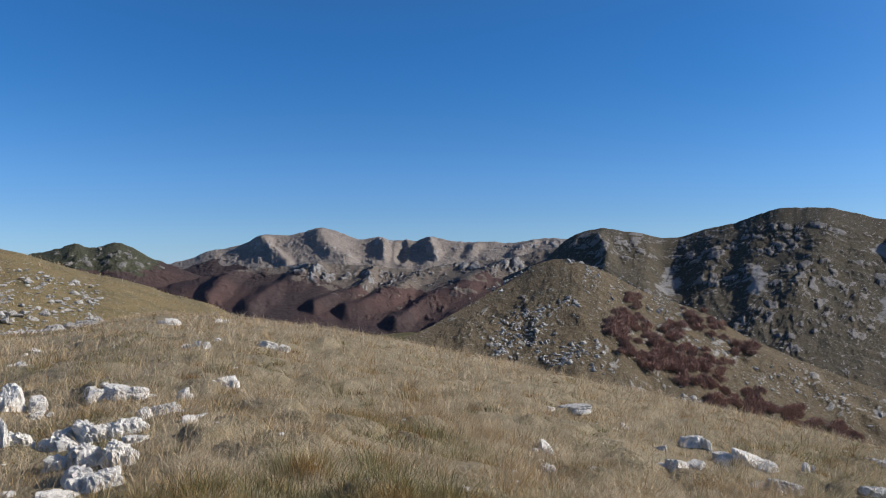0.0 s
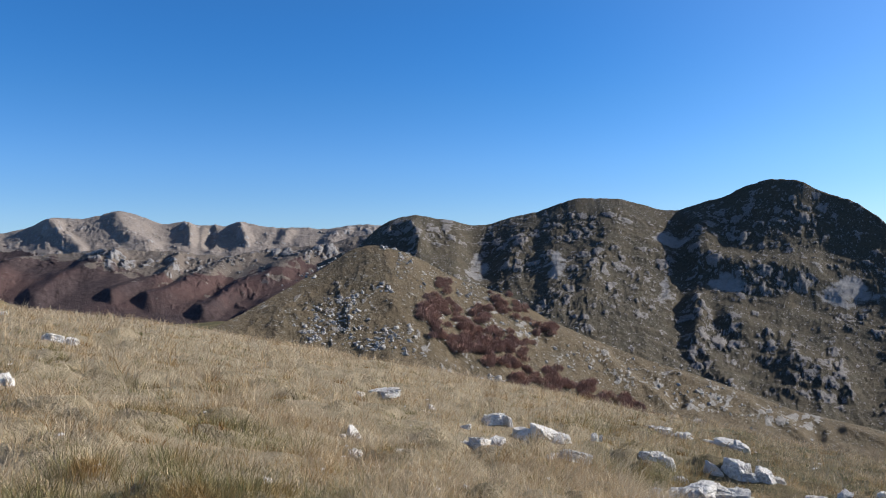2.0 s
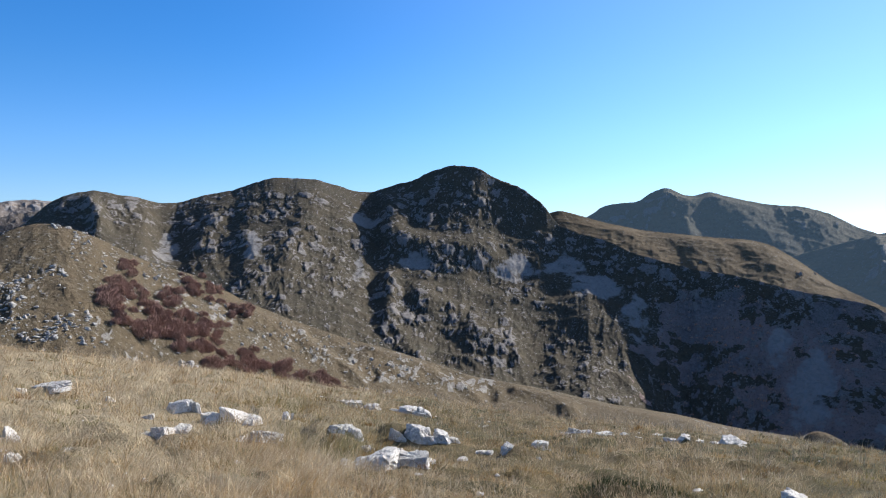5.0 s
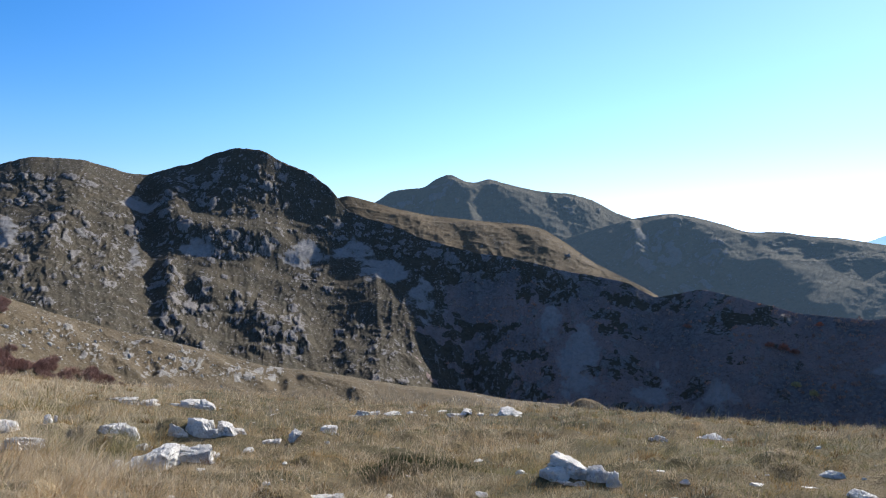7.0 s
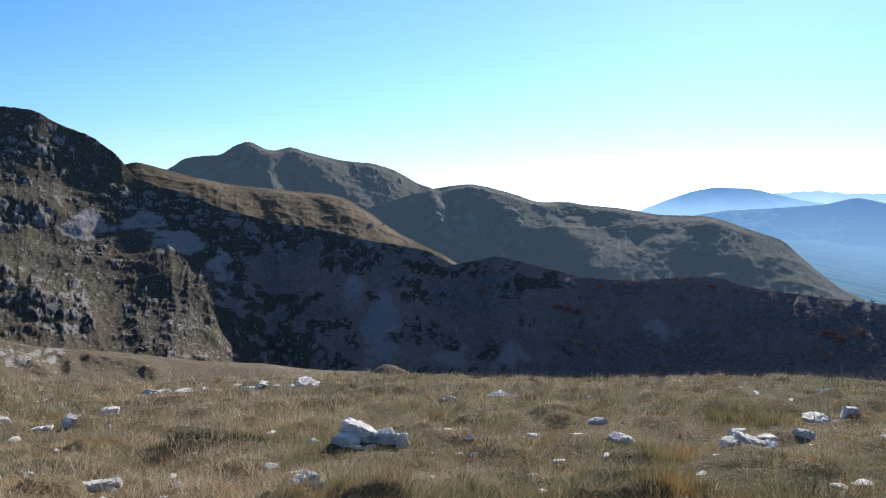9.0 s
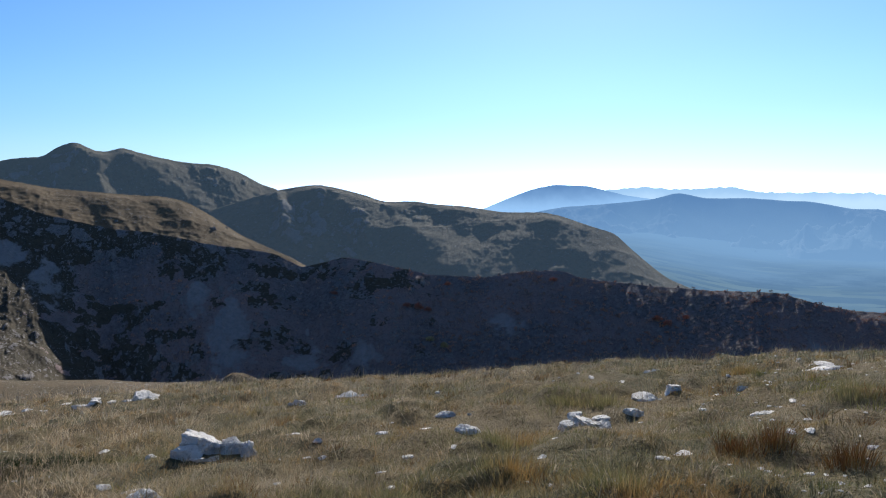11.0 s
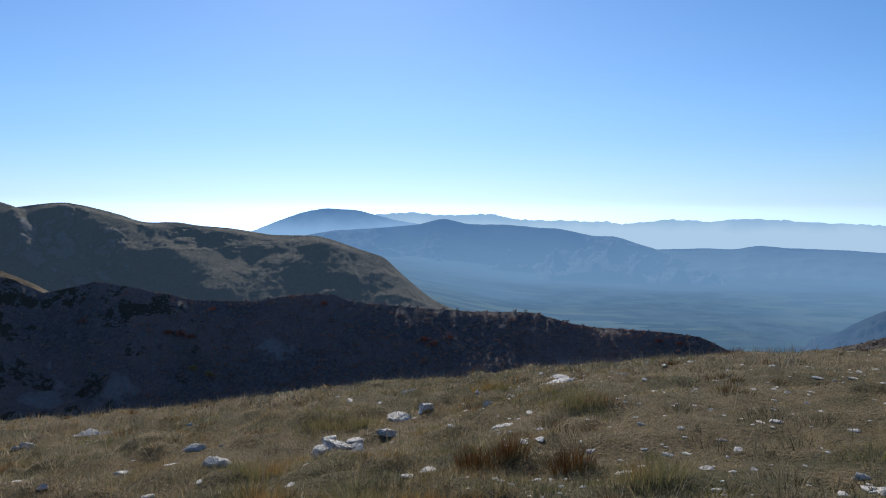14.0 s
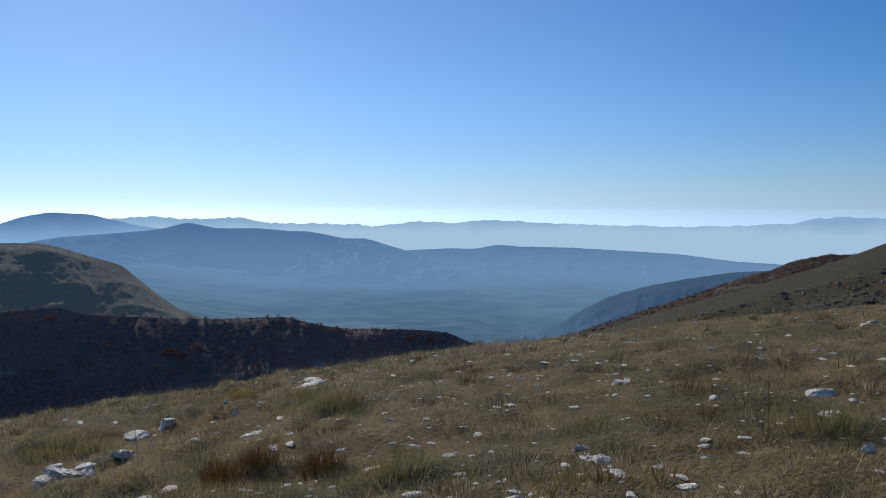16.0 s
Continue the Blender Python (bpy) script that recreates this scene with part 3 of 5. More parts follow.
cliff_range = Range("cliff_range", [(-21, -0.9, 3100), (-18.6, -0.2, 3100), (-14.7, 0.5, 3100), (-11.9, 0.7, 3100), (-9.4, 1.11, 3100), (-7.8, 0.76, 3100), (-6.1, 0.83, 3100), (-3.6, 0.51, 3100), (-1.9, 0.28, 3100), (0.3, 0.77, 3100), (2, 1.01, 3100), (4.1, 1.07, 3100), (5.8, 1.26, 3100), (8, 1.87, 3100), (12, 2.0, 3100)],
    [(-21, -6, 0.72), (12, -6, 0.72)], M_CLIFFS, 500, 105, 1.0, 15, 170, 14, 0.08, crags=0.2, woods=[(-18, -1.8, 6, 2.6), (-8, -3.4, 8, 2.3), (2, -3.2, 8, 2.2), (6, -1.6, 4, 1.7), (-12, -2.4, 5, 2.2), (-14, -1.2, 4, 1.4)], fray=2.0, lie=0.5, flutes=0.12, lump=15, cell=60, wild=0.56,
    spurs=[([(-9.3, 1.1), (-10.9, -0.5), (-14.3, -2.2)], 1.0, 32), ([(-5.4, 0.7), (-5.8, -0.5), (-9.6, -2.5)], 0.8, 30), ([(0.4, 0.8), (-3.8, -1.3), (-7.0, -2.8)], 1.0, 36), ([(6.7, 1.5), (0.9, -1.6), (-3.8, -3.6)], 0.9, 38), ([(9.5, 1.2), (5.2, -2.4), (-0.3, -4.4)], 1.0, 34), ([(-15, 0.4), (-17, -1.5)], 1.0, 40)],
    cliffs=[(-9.5, 0.3, 2.2, 0.8), (-5.5, -0.1, 1.5, 1.0), (-2.2, 0.0, 1.6, 0.6), (1.5, 0.4, 2.0, 0.6), (4.5, 0.3, 1.8, 0.8), (-14.5, 0, 1.5, 0.5), (-4.5, -1.0, 0.8, 1.0)], label="grey limestone cliffs over red-brown autumn beech woods", back=0.1)
cirque = Range("cirque_mountain", [(4.5, -0.3, 1120), (6.6, 0.62, 1100), (7.7, 1.03, 1090), (8.7, 2.07, 1080), (9.6, 2.77, 1080), (10.8, 3.16, 1080), (12.2, 3.3, 1080), (13.3, 3.07, 1090), (14.9, 2.82, 1100), (15.8, 2.51, 1120), (17.2, 2.48, 1130), (17.8, 2.67, 1130), (19.5, 3.15, 1130), (21, 3.38, 1130), (22.5, 3.96, 1130), (24, 4.36, 1130), (26.9, 4.25, 1140), (28.6, 3.8, 1150), (29.8, 3.36, 1160), (31.2, 3.28, 1170)]
    + [(33.2, 3.9, 1160), (34.3, 4.1, 1150), (35.4, 4.71, 1150), (37.1, 5.23, 1150), (39.1, 5.07, 1140), (40.4, 4.21, 1130), (42.4, 3.46, 1120), (44, 2.2, 1100), (45, 0.68, 1080), (47, -0.1, 1060), (48.7, -0.55, 1040), (50.4, -1.42, 1020), (52.9, -2.17, 1000), (55, -2.75, 990), (57.2, -2.98, 980), (59.7, -3.63, 970), (61.3, -4.05, 965), (63.8, -4.47, 960), (65.8, -4.87, 955), (67.8, -5.99, 950), (71, -5.29, 940)]
    + [(73.3, -5.78, 935), (77.5, -6.83, 930), (81.8, -7.04, 920), (83.9, -6.64, 920), (87.3, -6.54, 910), (88.6, -7.1, 905), (90.2, -7.3, 900), (94.4, -7.68, 890), (98.4, -7.89, 880), (102.2, -7.86, 870), (104.7, -8.51, 860), (106.8, -8.85, 855), (112, -8.95, 850), (114.4, -9.18, 850), (116.3, -9.96, 850), (117.1, -10.37, 850), (119, -11.5, 850), (122, -14, 850), (125, -17.5, 850)],
    [(4.5, -9, 0.45), (15, -13, 0.42), (25, -14, 0.44), (35, -15, 0.48), (42, -15.5, 0.5), (47, -15.5, 0.53), (50, -15.5, 0.6), (54, -16.5, 0.74), (60, -16.5, 0.79), (70, -16.5, 0.81), (100, -16, 0.8), (125, -19, 0.85)], M_CIRQUE, 1320, 215, [(4, 1.4), (32, 1.5), (38, 2.1), (44, 2.9), (49, 2.7), (52, 2.0), (55, 1.3), (60, 1.05), (125, 1.0)], 11, 75, 21, 0.05, steep=1.05, crags=0.2,
    dense=62, lie=0.6, flutes=0.42, lump=2.9, cell=17.0, ribs=8.0, wild=0.51, fray=6.5,
    spurs=[([(26.8, 3.1), (25.9, 0.6), (25.1, -1.9)], 2.0, 7), ([(32.3, 2.9), (33.0, 0.1), (36.0, -1.1), (39.9, -0.9)], 1.5, 12), ([(32.6, -3.5), (32.1, -6.7), (34.4, -9.0)], 1.3, 8), ([(34.8, -4.7), (37.7, -6.9), (41.1, -8.6)], 1.6, 9),
           ([(39.8, -8.7), (41.9, -5.9), (45.2, -5.1), (48.6, -7.3), (48.5, -10.7)], 3.6, 10), ([(30.9, 3.4), (31.1, 0.5), (32.2, -1.9), (31, -5)], 1.2, -5), ([(16.8, 2.4), (16.3, -0.5), (18, -3)], 1.4, -6),
           ([(11.9, 3.1), (12.1, 0.8)], 1.0, 14), ([(22, 1.5), (22.6, -2), (22, -4)], 1.6, 5), ([(20.2, 2.5), (19, 0)], 1.3, 4), ([(39, -3), (42, -4), (43, -3)], 1.1, -6)],
    cliffs=[(18.9, 1.1, 2.3, 1.6), (23.1, 1.9, 2.7, 1.4), (25.5, -0.6, 1.9, 1.4), (20.1, -0.6, 2.3, 1.2), (27.9, -1.5, 1.9, 0.8), (29.9, -0.3, 1.9, 1.2), (31.9, 0.9, 1.2, 1.2), (33.4, -0.7, 1.5, 1.0), (37.1, -1.5, 2.7, 1.4), (23.0, -3.5, 2.3, 1.2), (26.3, -3.5, 1.5, 0.8), (32.6, -3.9, 1.5, 1.0),
            (32.1, -7.1, 1.5, 1.6), (35.9, -7.0, 2.7, 1.6), (34.1, -5.9, 1.9, 1.6), (36.8, 2.0, 4.6, 1.8)] + [(27.2, 2.9, 1.2, 0.6), (11.2, 2.1, 1.9, 1.4), (14.6, 2.0, 1.9, 1.2), (40.2, -7.9, 2.3, 2.4), (48.7, -1.8, 3.5, 1.6), (55.0, -4.0, 3.1, 1.4), (61.3, -5.3, 3.1, 1.2), (66.7, -6.5, 2.3, 1.0), (71.3, -6.8, 3.1, 1.2)],
    scree=[(30.5, 1.4, 1.0, 0.9), (22.5, -0.4, 0.8, 0.9), (42, -2.3, 1.3, 0.9), (45.5, -2.6, 2.2, 1.0), (48, -3.9, 1.7, 0.9), (50.6, -6.0, 1.3, 1.3), (30.2, -2.4, 0.9, 0.8), (60.3, -7.4, 0.8, 1.4), (62.5, -10.2, 1.7, 2.4), (68, -12.3, 1.2, 1.2), (72, -12.6, 1.3, 1.4), (83, -10.3, 1.6, 0.9), (104.5, -10.5, 0.7, 1.0), (34, -1.8, 1.0, 0.6), (16.5, -0.2, 0.9, 1.0)],
    woods=[(84, -8.2, 8, 2.2), (98, -8.9, 10, 2.0), (110, -10, 8, 1.8), (56, -6.8, 3, 2.2), (68, -10, 12, 5), (82, -11, 14, 4.5), (103, -11, 14, 3.5), (60, -7.8, 4, 2.2), (62, -12, 5, 3), (64, -7.5, 6, 2.2), (76, -9.5, 8, 2.6), (72, -13, 12, 3), (86, -10, 9, 3.5), (97, -10.5, 9, 3.2), (110, -11, 9, 2.4), (90, -13, 12, 3)], label="broad limestone mountain with domed summits, gullies and scree", back=0.25)
upland = Range("grassy_shoulder", [(43, 1.2, 1190), (45.2, 1.76, 1190), (47, 1.24, 1190), (48.7, 0.72, 1190), (51.2, 0.18, 1190), (55.1, -0.29, 1180), (58.4, -0.58, 1180), (59.7, -0.89, 1170), (61.4, -1.95, 1150), (63.4, -3.42, 1120), (65.4, -4.46, 1080), (67.1, -5.3, 1040), (68.3, -6.1, 1010), (70, -7.5, 990)],
    [(43, -1, 0.93), (50, -3, 0.87), (60, -5.5, 0.85), (70, -8.5, 0.93)], M_UPLAND, 320, 90, 1.0, 9, 75, 31, 0.02, crags=0.0, lump=1.0, cell=20, wild=0.8, spurs=[([(50, 0.2), (52.5, -1.6)], 1.8, 3), ([(54.5, -0.3), (56.5, -2.4)], 1.9, 3.5), ([(58.4, -0.8), (61, -3.5)], 1.6, 3)], label="sunlit grassy mountain shoulder with brown turf", back=0.3)
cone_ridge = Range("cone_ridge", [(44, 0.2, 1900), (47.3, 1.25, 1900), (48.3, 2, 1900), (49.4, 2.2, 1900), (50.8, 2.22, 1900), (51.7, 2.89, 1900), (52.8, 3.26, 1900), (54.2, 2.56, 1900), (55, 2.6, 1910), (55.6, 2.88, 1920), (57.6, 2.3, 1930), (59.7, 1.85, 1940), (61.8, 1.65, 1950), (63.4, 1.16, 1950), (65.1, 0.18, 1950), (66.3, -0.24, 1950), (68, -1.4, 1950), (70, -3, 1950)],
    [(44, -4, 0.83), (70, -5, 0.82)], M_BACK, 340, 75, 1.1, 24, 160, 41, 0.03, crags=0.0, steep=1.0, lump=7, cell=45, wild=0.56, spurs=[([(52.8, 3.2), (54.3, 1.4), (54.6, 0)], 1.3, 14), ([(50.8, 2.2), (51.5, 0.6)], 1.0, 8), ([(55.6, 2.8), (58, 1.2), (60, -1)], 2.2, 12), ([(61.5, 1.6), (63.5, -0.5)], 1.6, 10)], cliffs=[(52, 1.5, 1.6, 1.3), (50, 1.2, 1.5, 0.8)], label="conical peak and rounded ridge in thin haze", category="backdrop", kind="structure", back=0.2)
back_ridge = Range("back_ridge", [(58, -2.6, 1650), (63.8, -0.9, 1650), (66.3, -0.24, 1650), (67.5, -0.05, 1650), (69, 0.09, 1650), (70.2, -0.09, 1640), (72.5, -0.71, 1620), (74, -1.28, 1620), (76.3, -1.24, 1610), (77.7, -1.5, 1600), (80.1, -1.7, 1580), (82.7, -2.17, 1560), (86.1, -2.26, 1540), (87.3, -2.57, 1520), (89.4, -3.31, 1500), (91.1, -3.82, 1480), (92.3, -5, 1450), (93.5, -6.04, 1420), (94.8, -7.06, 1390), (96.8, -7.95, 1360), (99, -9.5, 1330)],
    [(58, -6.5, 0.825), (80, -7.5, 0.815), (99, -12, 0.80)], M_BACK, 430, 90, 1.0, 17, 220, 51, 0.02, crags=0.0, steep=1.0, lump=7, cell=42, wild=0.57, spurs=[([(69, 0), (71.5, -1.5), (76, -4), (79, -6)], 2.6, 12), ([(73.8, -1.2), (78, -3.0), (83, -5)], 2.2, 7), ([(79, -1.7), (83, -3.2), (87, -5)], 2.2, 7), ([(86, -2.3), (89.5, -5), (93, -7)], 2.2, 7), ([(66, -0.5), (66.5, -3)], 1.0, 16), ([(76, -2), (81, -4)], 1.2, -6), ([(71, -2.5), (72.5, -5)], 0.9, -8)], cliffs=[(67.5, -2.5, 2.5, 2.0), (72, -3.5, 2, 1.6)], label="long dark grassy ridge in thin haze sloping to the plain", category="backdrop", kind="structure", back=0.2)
knoll = Range("rocky_knoll", [(-6, -7.2, 195), (-3.6, -5.19, 214), (-2.8, -4.7, 222), (-1.1, -3.96, 234), (1.9, -2.3, 255), (4.9, -0.63, 276), (7, 0.75, 288), (8.5, 1.1, 290), (9.9, 0.91, 290), (11.6, 0.3, 292), (12.6, -0.23, 296), (15, -1.52, 304), (18.8, -2.84, 314), (21.7, -4.6, 322), (25.1, -6.1, 332), (28.5, -7.4, 342), (31.9, -8.38, 352), (35.6, -9.56, 365), (38.8, -10.67, 378), (43.5, -11.5, 395), (49, -12.7, 415), (54.2, -13.4, 440), (57.5, -14.4, 455), (62, -16.5, 470)],
    [(-6, -14, 0.7), (5, -14, 0.62), (13, -15, 0.6), (30, -18, 0.66), (62, -20, 0.8)], M_KNOLL, 620, 105, 1.0, 3.0, 22, 61, 0.03, crags=0.2, steep=0.9, lie=0.3, lump=0.75, cell=4.5, wild=0.6,
    cliffs=[(17, -4, 2, 1), (20, -5.5, 2, 1), (24, -7.5, 2.5, 0.9), (28.5, -9, 2.5, 0.9), (33, -10.5, 2.5, 0.9), (38, -11.5, 2.5, 0.7)], spurs=[([(22, -5.5), (27, -8), (30, -10)], 1.2, 4), ([(31, -8.6), (35, -10.5), (39, -12)], 1.0, 5), ([(42, -11.5), (46, -12.8)], 1.0, 5), ([(26.5, -7.2), (31, -10.5)], 0.7, -4), ([(36.5, -10.3), (40, -12.2)], 0.7, -4)], label="rounded grassy knoll strewn with limestone boulders and shrubs", category="hill", back=0.35)

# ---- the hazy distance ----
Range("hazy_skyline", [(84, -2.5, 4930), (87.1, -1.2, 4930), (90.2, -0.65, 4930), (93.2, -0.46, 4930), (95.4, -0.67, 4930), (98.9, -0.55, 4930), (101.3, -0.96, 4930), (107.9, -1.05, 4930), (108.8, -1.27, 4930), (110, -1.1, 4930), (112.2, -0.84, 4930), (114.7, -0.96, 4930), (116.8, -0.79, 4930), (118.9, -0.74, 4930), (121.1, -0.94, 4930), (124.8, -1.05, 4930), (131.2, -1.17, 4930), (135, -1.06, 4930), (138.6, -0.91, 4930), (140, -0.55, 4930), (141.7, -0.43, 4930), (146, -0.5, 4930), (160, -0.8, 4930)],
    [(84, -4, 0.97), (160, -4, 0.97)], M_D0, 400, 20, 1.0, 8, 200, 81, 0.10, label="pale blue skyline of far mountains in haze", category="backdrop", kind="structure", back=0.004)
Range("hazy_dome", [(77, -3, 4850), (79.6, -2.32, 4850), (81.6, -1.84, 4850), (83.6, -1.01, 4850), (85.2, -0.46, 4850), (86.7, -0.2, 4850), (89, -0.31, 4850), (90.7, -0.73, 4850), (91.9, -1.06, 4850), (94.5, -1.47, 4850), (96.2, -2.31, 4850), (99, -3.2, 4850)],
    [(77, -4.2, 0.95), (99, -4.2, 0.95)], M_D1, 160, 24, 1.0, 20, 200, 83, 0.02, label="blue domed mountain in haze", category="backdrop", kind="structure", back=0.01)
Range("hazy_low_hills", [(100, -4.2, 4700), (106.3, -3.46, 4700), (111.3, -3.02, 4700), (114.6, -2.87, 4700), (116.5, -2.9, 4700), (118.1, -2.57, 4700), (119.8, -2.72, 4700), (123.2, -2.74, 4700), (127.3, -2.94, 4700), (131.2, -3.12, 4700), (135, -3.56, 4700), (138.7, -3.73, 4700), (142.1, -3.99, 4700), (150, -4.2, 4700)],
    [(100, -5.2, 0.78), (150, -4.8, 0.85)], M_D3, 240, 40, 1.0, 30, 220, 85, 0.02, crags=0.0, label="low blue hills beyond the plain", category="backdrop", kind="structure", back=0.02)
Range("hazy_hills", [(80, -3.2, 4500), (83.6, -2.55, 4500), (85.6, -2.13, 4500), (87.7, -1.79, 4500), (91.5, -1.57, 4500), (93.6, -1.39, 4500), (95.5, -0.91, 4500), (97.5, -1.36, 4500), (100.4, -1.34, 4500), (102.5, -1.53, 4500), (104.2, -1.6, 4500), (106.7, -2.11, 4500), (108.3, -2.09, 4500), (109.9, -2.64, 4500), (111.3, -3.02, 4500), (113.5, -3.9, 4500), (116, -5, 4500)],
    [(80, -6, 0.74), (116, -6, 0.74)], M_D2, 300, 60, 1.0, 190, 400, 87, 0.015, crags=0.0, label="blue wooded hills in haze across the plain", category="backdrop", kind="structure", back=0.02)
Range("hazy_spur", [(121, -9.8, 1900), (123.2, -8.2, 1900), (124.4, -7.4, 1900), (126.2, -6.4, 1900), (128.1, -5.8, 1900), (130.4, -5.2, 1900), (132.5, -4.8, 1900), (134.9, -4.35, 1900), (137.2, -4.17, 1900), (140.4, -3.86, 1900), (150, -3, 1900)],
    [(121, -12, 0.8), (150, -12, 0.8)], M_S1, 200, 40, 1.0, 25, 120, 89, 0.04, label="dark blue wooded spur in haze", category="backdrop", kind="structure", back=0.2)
wooded_slope = Range("wooded_slope", [(120, -11.5, 420), (123.2, -9.3, 420), (126.5, -8.2, 420), (129.3, -7.1, 420), (131.3, -6.4, 420), (133.6, -5.5, 420), (136.2, -4.45, 420), (137.6, -4.1, 420), (138.7, -3.5, 420), (140.4, -3.05, 420), (141.7, -2.9, 420), (146, -2.7, 420), (155, -2.5, 420)],
    [(120, -14, 0.7), (155, -14, 0.7)], M_SLOPE, 200, 40, 1.0, 4, 30, 91, 0.1, woods=[(140, -5, 22, 7)], label="red-brown autumn beech wood on a slope", category="hill", back=0.3)
grassy_mound = Range("grassy_mound", [(60.3, -16, 165), (61.2, -14.2, 165), (62.2, -13.4, 165), (63, -13.3, 165), (64.1, -13.75, 165), (65.3, -14.6, 165), (67, -17, 165)],
    [(60, -18, 0.9), (67, -18, 0.9)], M_KNOLL, 50, 20, 0.7, 1.0, 10, 93, 0.01, crags=0.2, label="small brown grassy mound below the meadow", category="hill", back=0.1)

# ---- loose things ----
def part(name, me, parent, label=""):
    ob = new(name, me)
    ob.parent = parent
    return tagged(ob, label) if label else ob


def mesh_of(name, verts, faces, mat, flat=True):
    """A mesh from arrays of places and of triangles or quads."""
    faces = np.asarray(faces, np.int32)
    me = bpy.data.meshes.new(name)
    me.vertices.add(len(verts))
    me.vertices.foreach_set("co", np.asarray(verts, np.float32).ravel())
    k = faces.shape[1]
    me.loops.add(faces.size)
    me.loops.foreach_set("vertex_index", faces.ravel())
    me.polygons.add(len(faces))
    me.polygons.foreach_set("loop_start", np.arange(0, faces.size, k, dtype=np.int32))
    me.polygons.foreach_set("use_smooth", np.full(len(faces), not flat))
    me.materials.append(mat.m)
    me.update()
    return me


def ball(steps):
    bm = bmesh.new()
    bmesh.ops.create_icosphere(bm, subdivisions=steps, radius=1.0)
    v = np.array([p.co[:] for p in bm.verts])
    f = np.array([[p.index for p in q.verts] for q in bm.faces])
    bm.free()
    return v, f


BALLS = {k: ball(k) for k in (2, 3, 4, 5)}

s = Shader("weathered_limestone", 0.85, 0.3)
_big, _fine, _pit = s.noise(5, 5, 0.65), s.noise(22, 5, 0.7), s.noise(60, 3, 0.7)
_c = s.mix(s.step(_big, 0.35, 0.65), (0.78, 0.735, 0.67), (0.58, 0.545, 0.50))
_c = s.mix(s.math("MULTIPLY", s.step(_fine, 0.54, 0.66), 0.6), _c, (0.27, 0.25, 0.225))
_c = s.mix(s.math("MULTIPLY", s.step(_pit, 0.6, 0.7), 0.5), _c, (0.10, 0.10, 0.10))
_c = s.mix(s.math("MULTIPLY", s.step(s.noise(3.1, 4, 0.6), 0.6, 0.7), 0.5), _c, (0.42, 0.36, 0.27))
s.color(s.mix(s.math("MULTIPLY", s.luck(), 0.3), _c, (0.40, 0.39, 0.37)))
s.bump(s.math("ADD", _fine, s.math("MULTIPLY", _pit, 0.5)), 0.9, 0.03)
M_ROCK = s

s = Shader("knoll_boulder_stone", 0.9, 0.2)
_fine, _pit = s.noise(0.9, 6, 0.7), s.noise(3.5, 4, 0.7)
_c = s.mix(s.step(_fine, 0.35, 0.65), (0.52, 0.495, 0.465), (0.34, 0.325, 0.305))
s.color(s.mix(s.math("MULTIPLY", s.step(_pit, 0.52, 0.66), 0.8), _c, (0.13, 0.13, 0.135)))
s.bump(s.math("ADD", _fine, _pit), 0.9, 0.35)
M_BOULDER = s


def rock_shape(seed, steps, planes=10, pits=0.16, spikes=0.0):
    """An angular, broken limestone block of about unit half size."""
    rng = np.random.default_rng(seed)
    v, f = BALLS[steps]
    n = rng.normal(size=(planes, 3))
    n /= np.linalg.norm(n, axis=1)[:, None]
    d = rng.uniform(0.45, 0.95, planes)
    reach = d / np.maximum(v @ n.T, 0.05)
    k = 60.0
    rad = -np.log(np.exp(-k * np.minimum(reach, 2)).sum(1) + np.exp(-k * 1.3)) / k
    p = v * rad[:, None]
    a, b = p[:, 0] * 2.3 + p[:, 2] * 1.6 + seed, p[:, 1] * 2.3 - p[:, 2] * 1.9 + 3.7 * seed
    rough = ridged(a, b, 4, seed, 0.6) - 0.45
    steps_ = np.floor(fbm(a * 1.4, b * 1.4, 2, seed + 31) * 7) / 7 - 0.5
    rad = rad * (1 + 1.3 * pits * rough + 0.9 * pits * steps_) + pits * 0.5 * (fbm(a * 4.1, b * 4.1, 3, seed + 5, 0.65) - 0.5)
    rad = rad + spikes * (ridged(a * 1.2, b * 1.2, 3, seed + 9, 0.6) - 0.45) * np.clip(v[:, 2] + 0.5, 0, 1.2)
    p = v * rad[:, None]
    p = p / np.abs(p).max(0)
    lean = rng.normal(size=2) * 0.25
    up = np.clip(p[:, 2:3], 0, 1)
    p[:, :2] = p[:, :2] * (1 - 0.38 * up) + lean * up
    return p / np.abs(p).max(0), f


ROCK_SPOTS = []


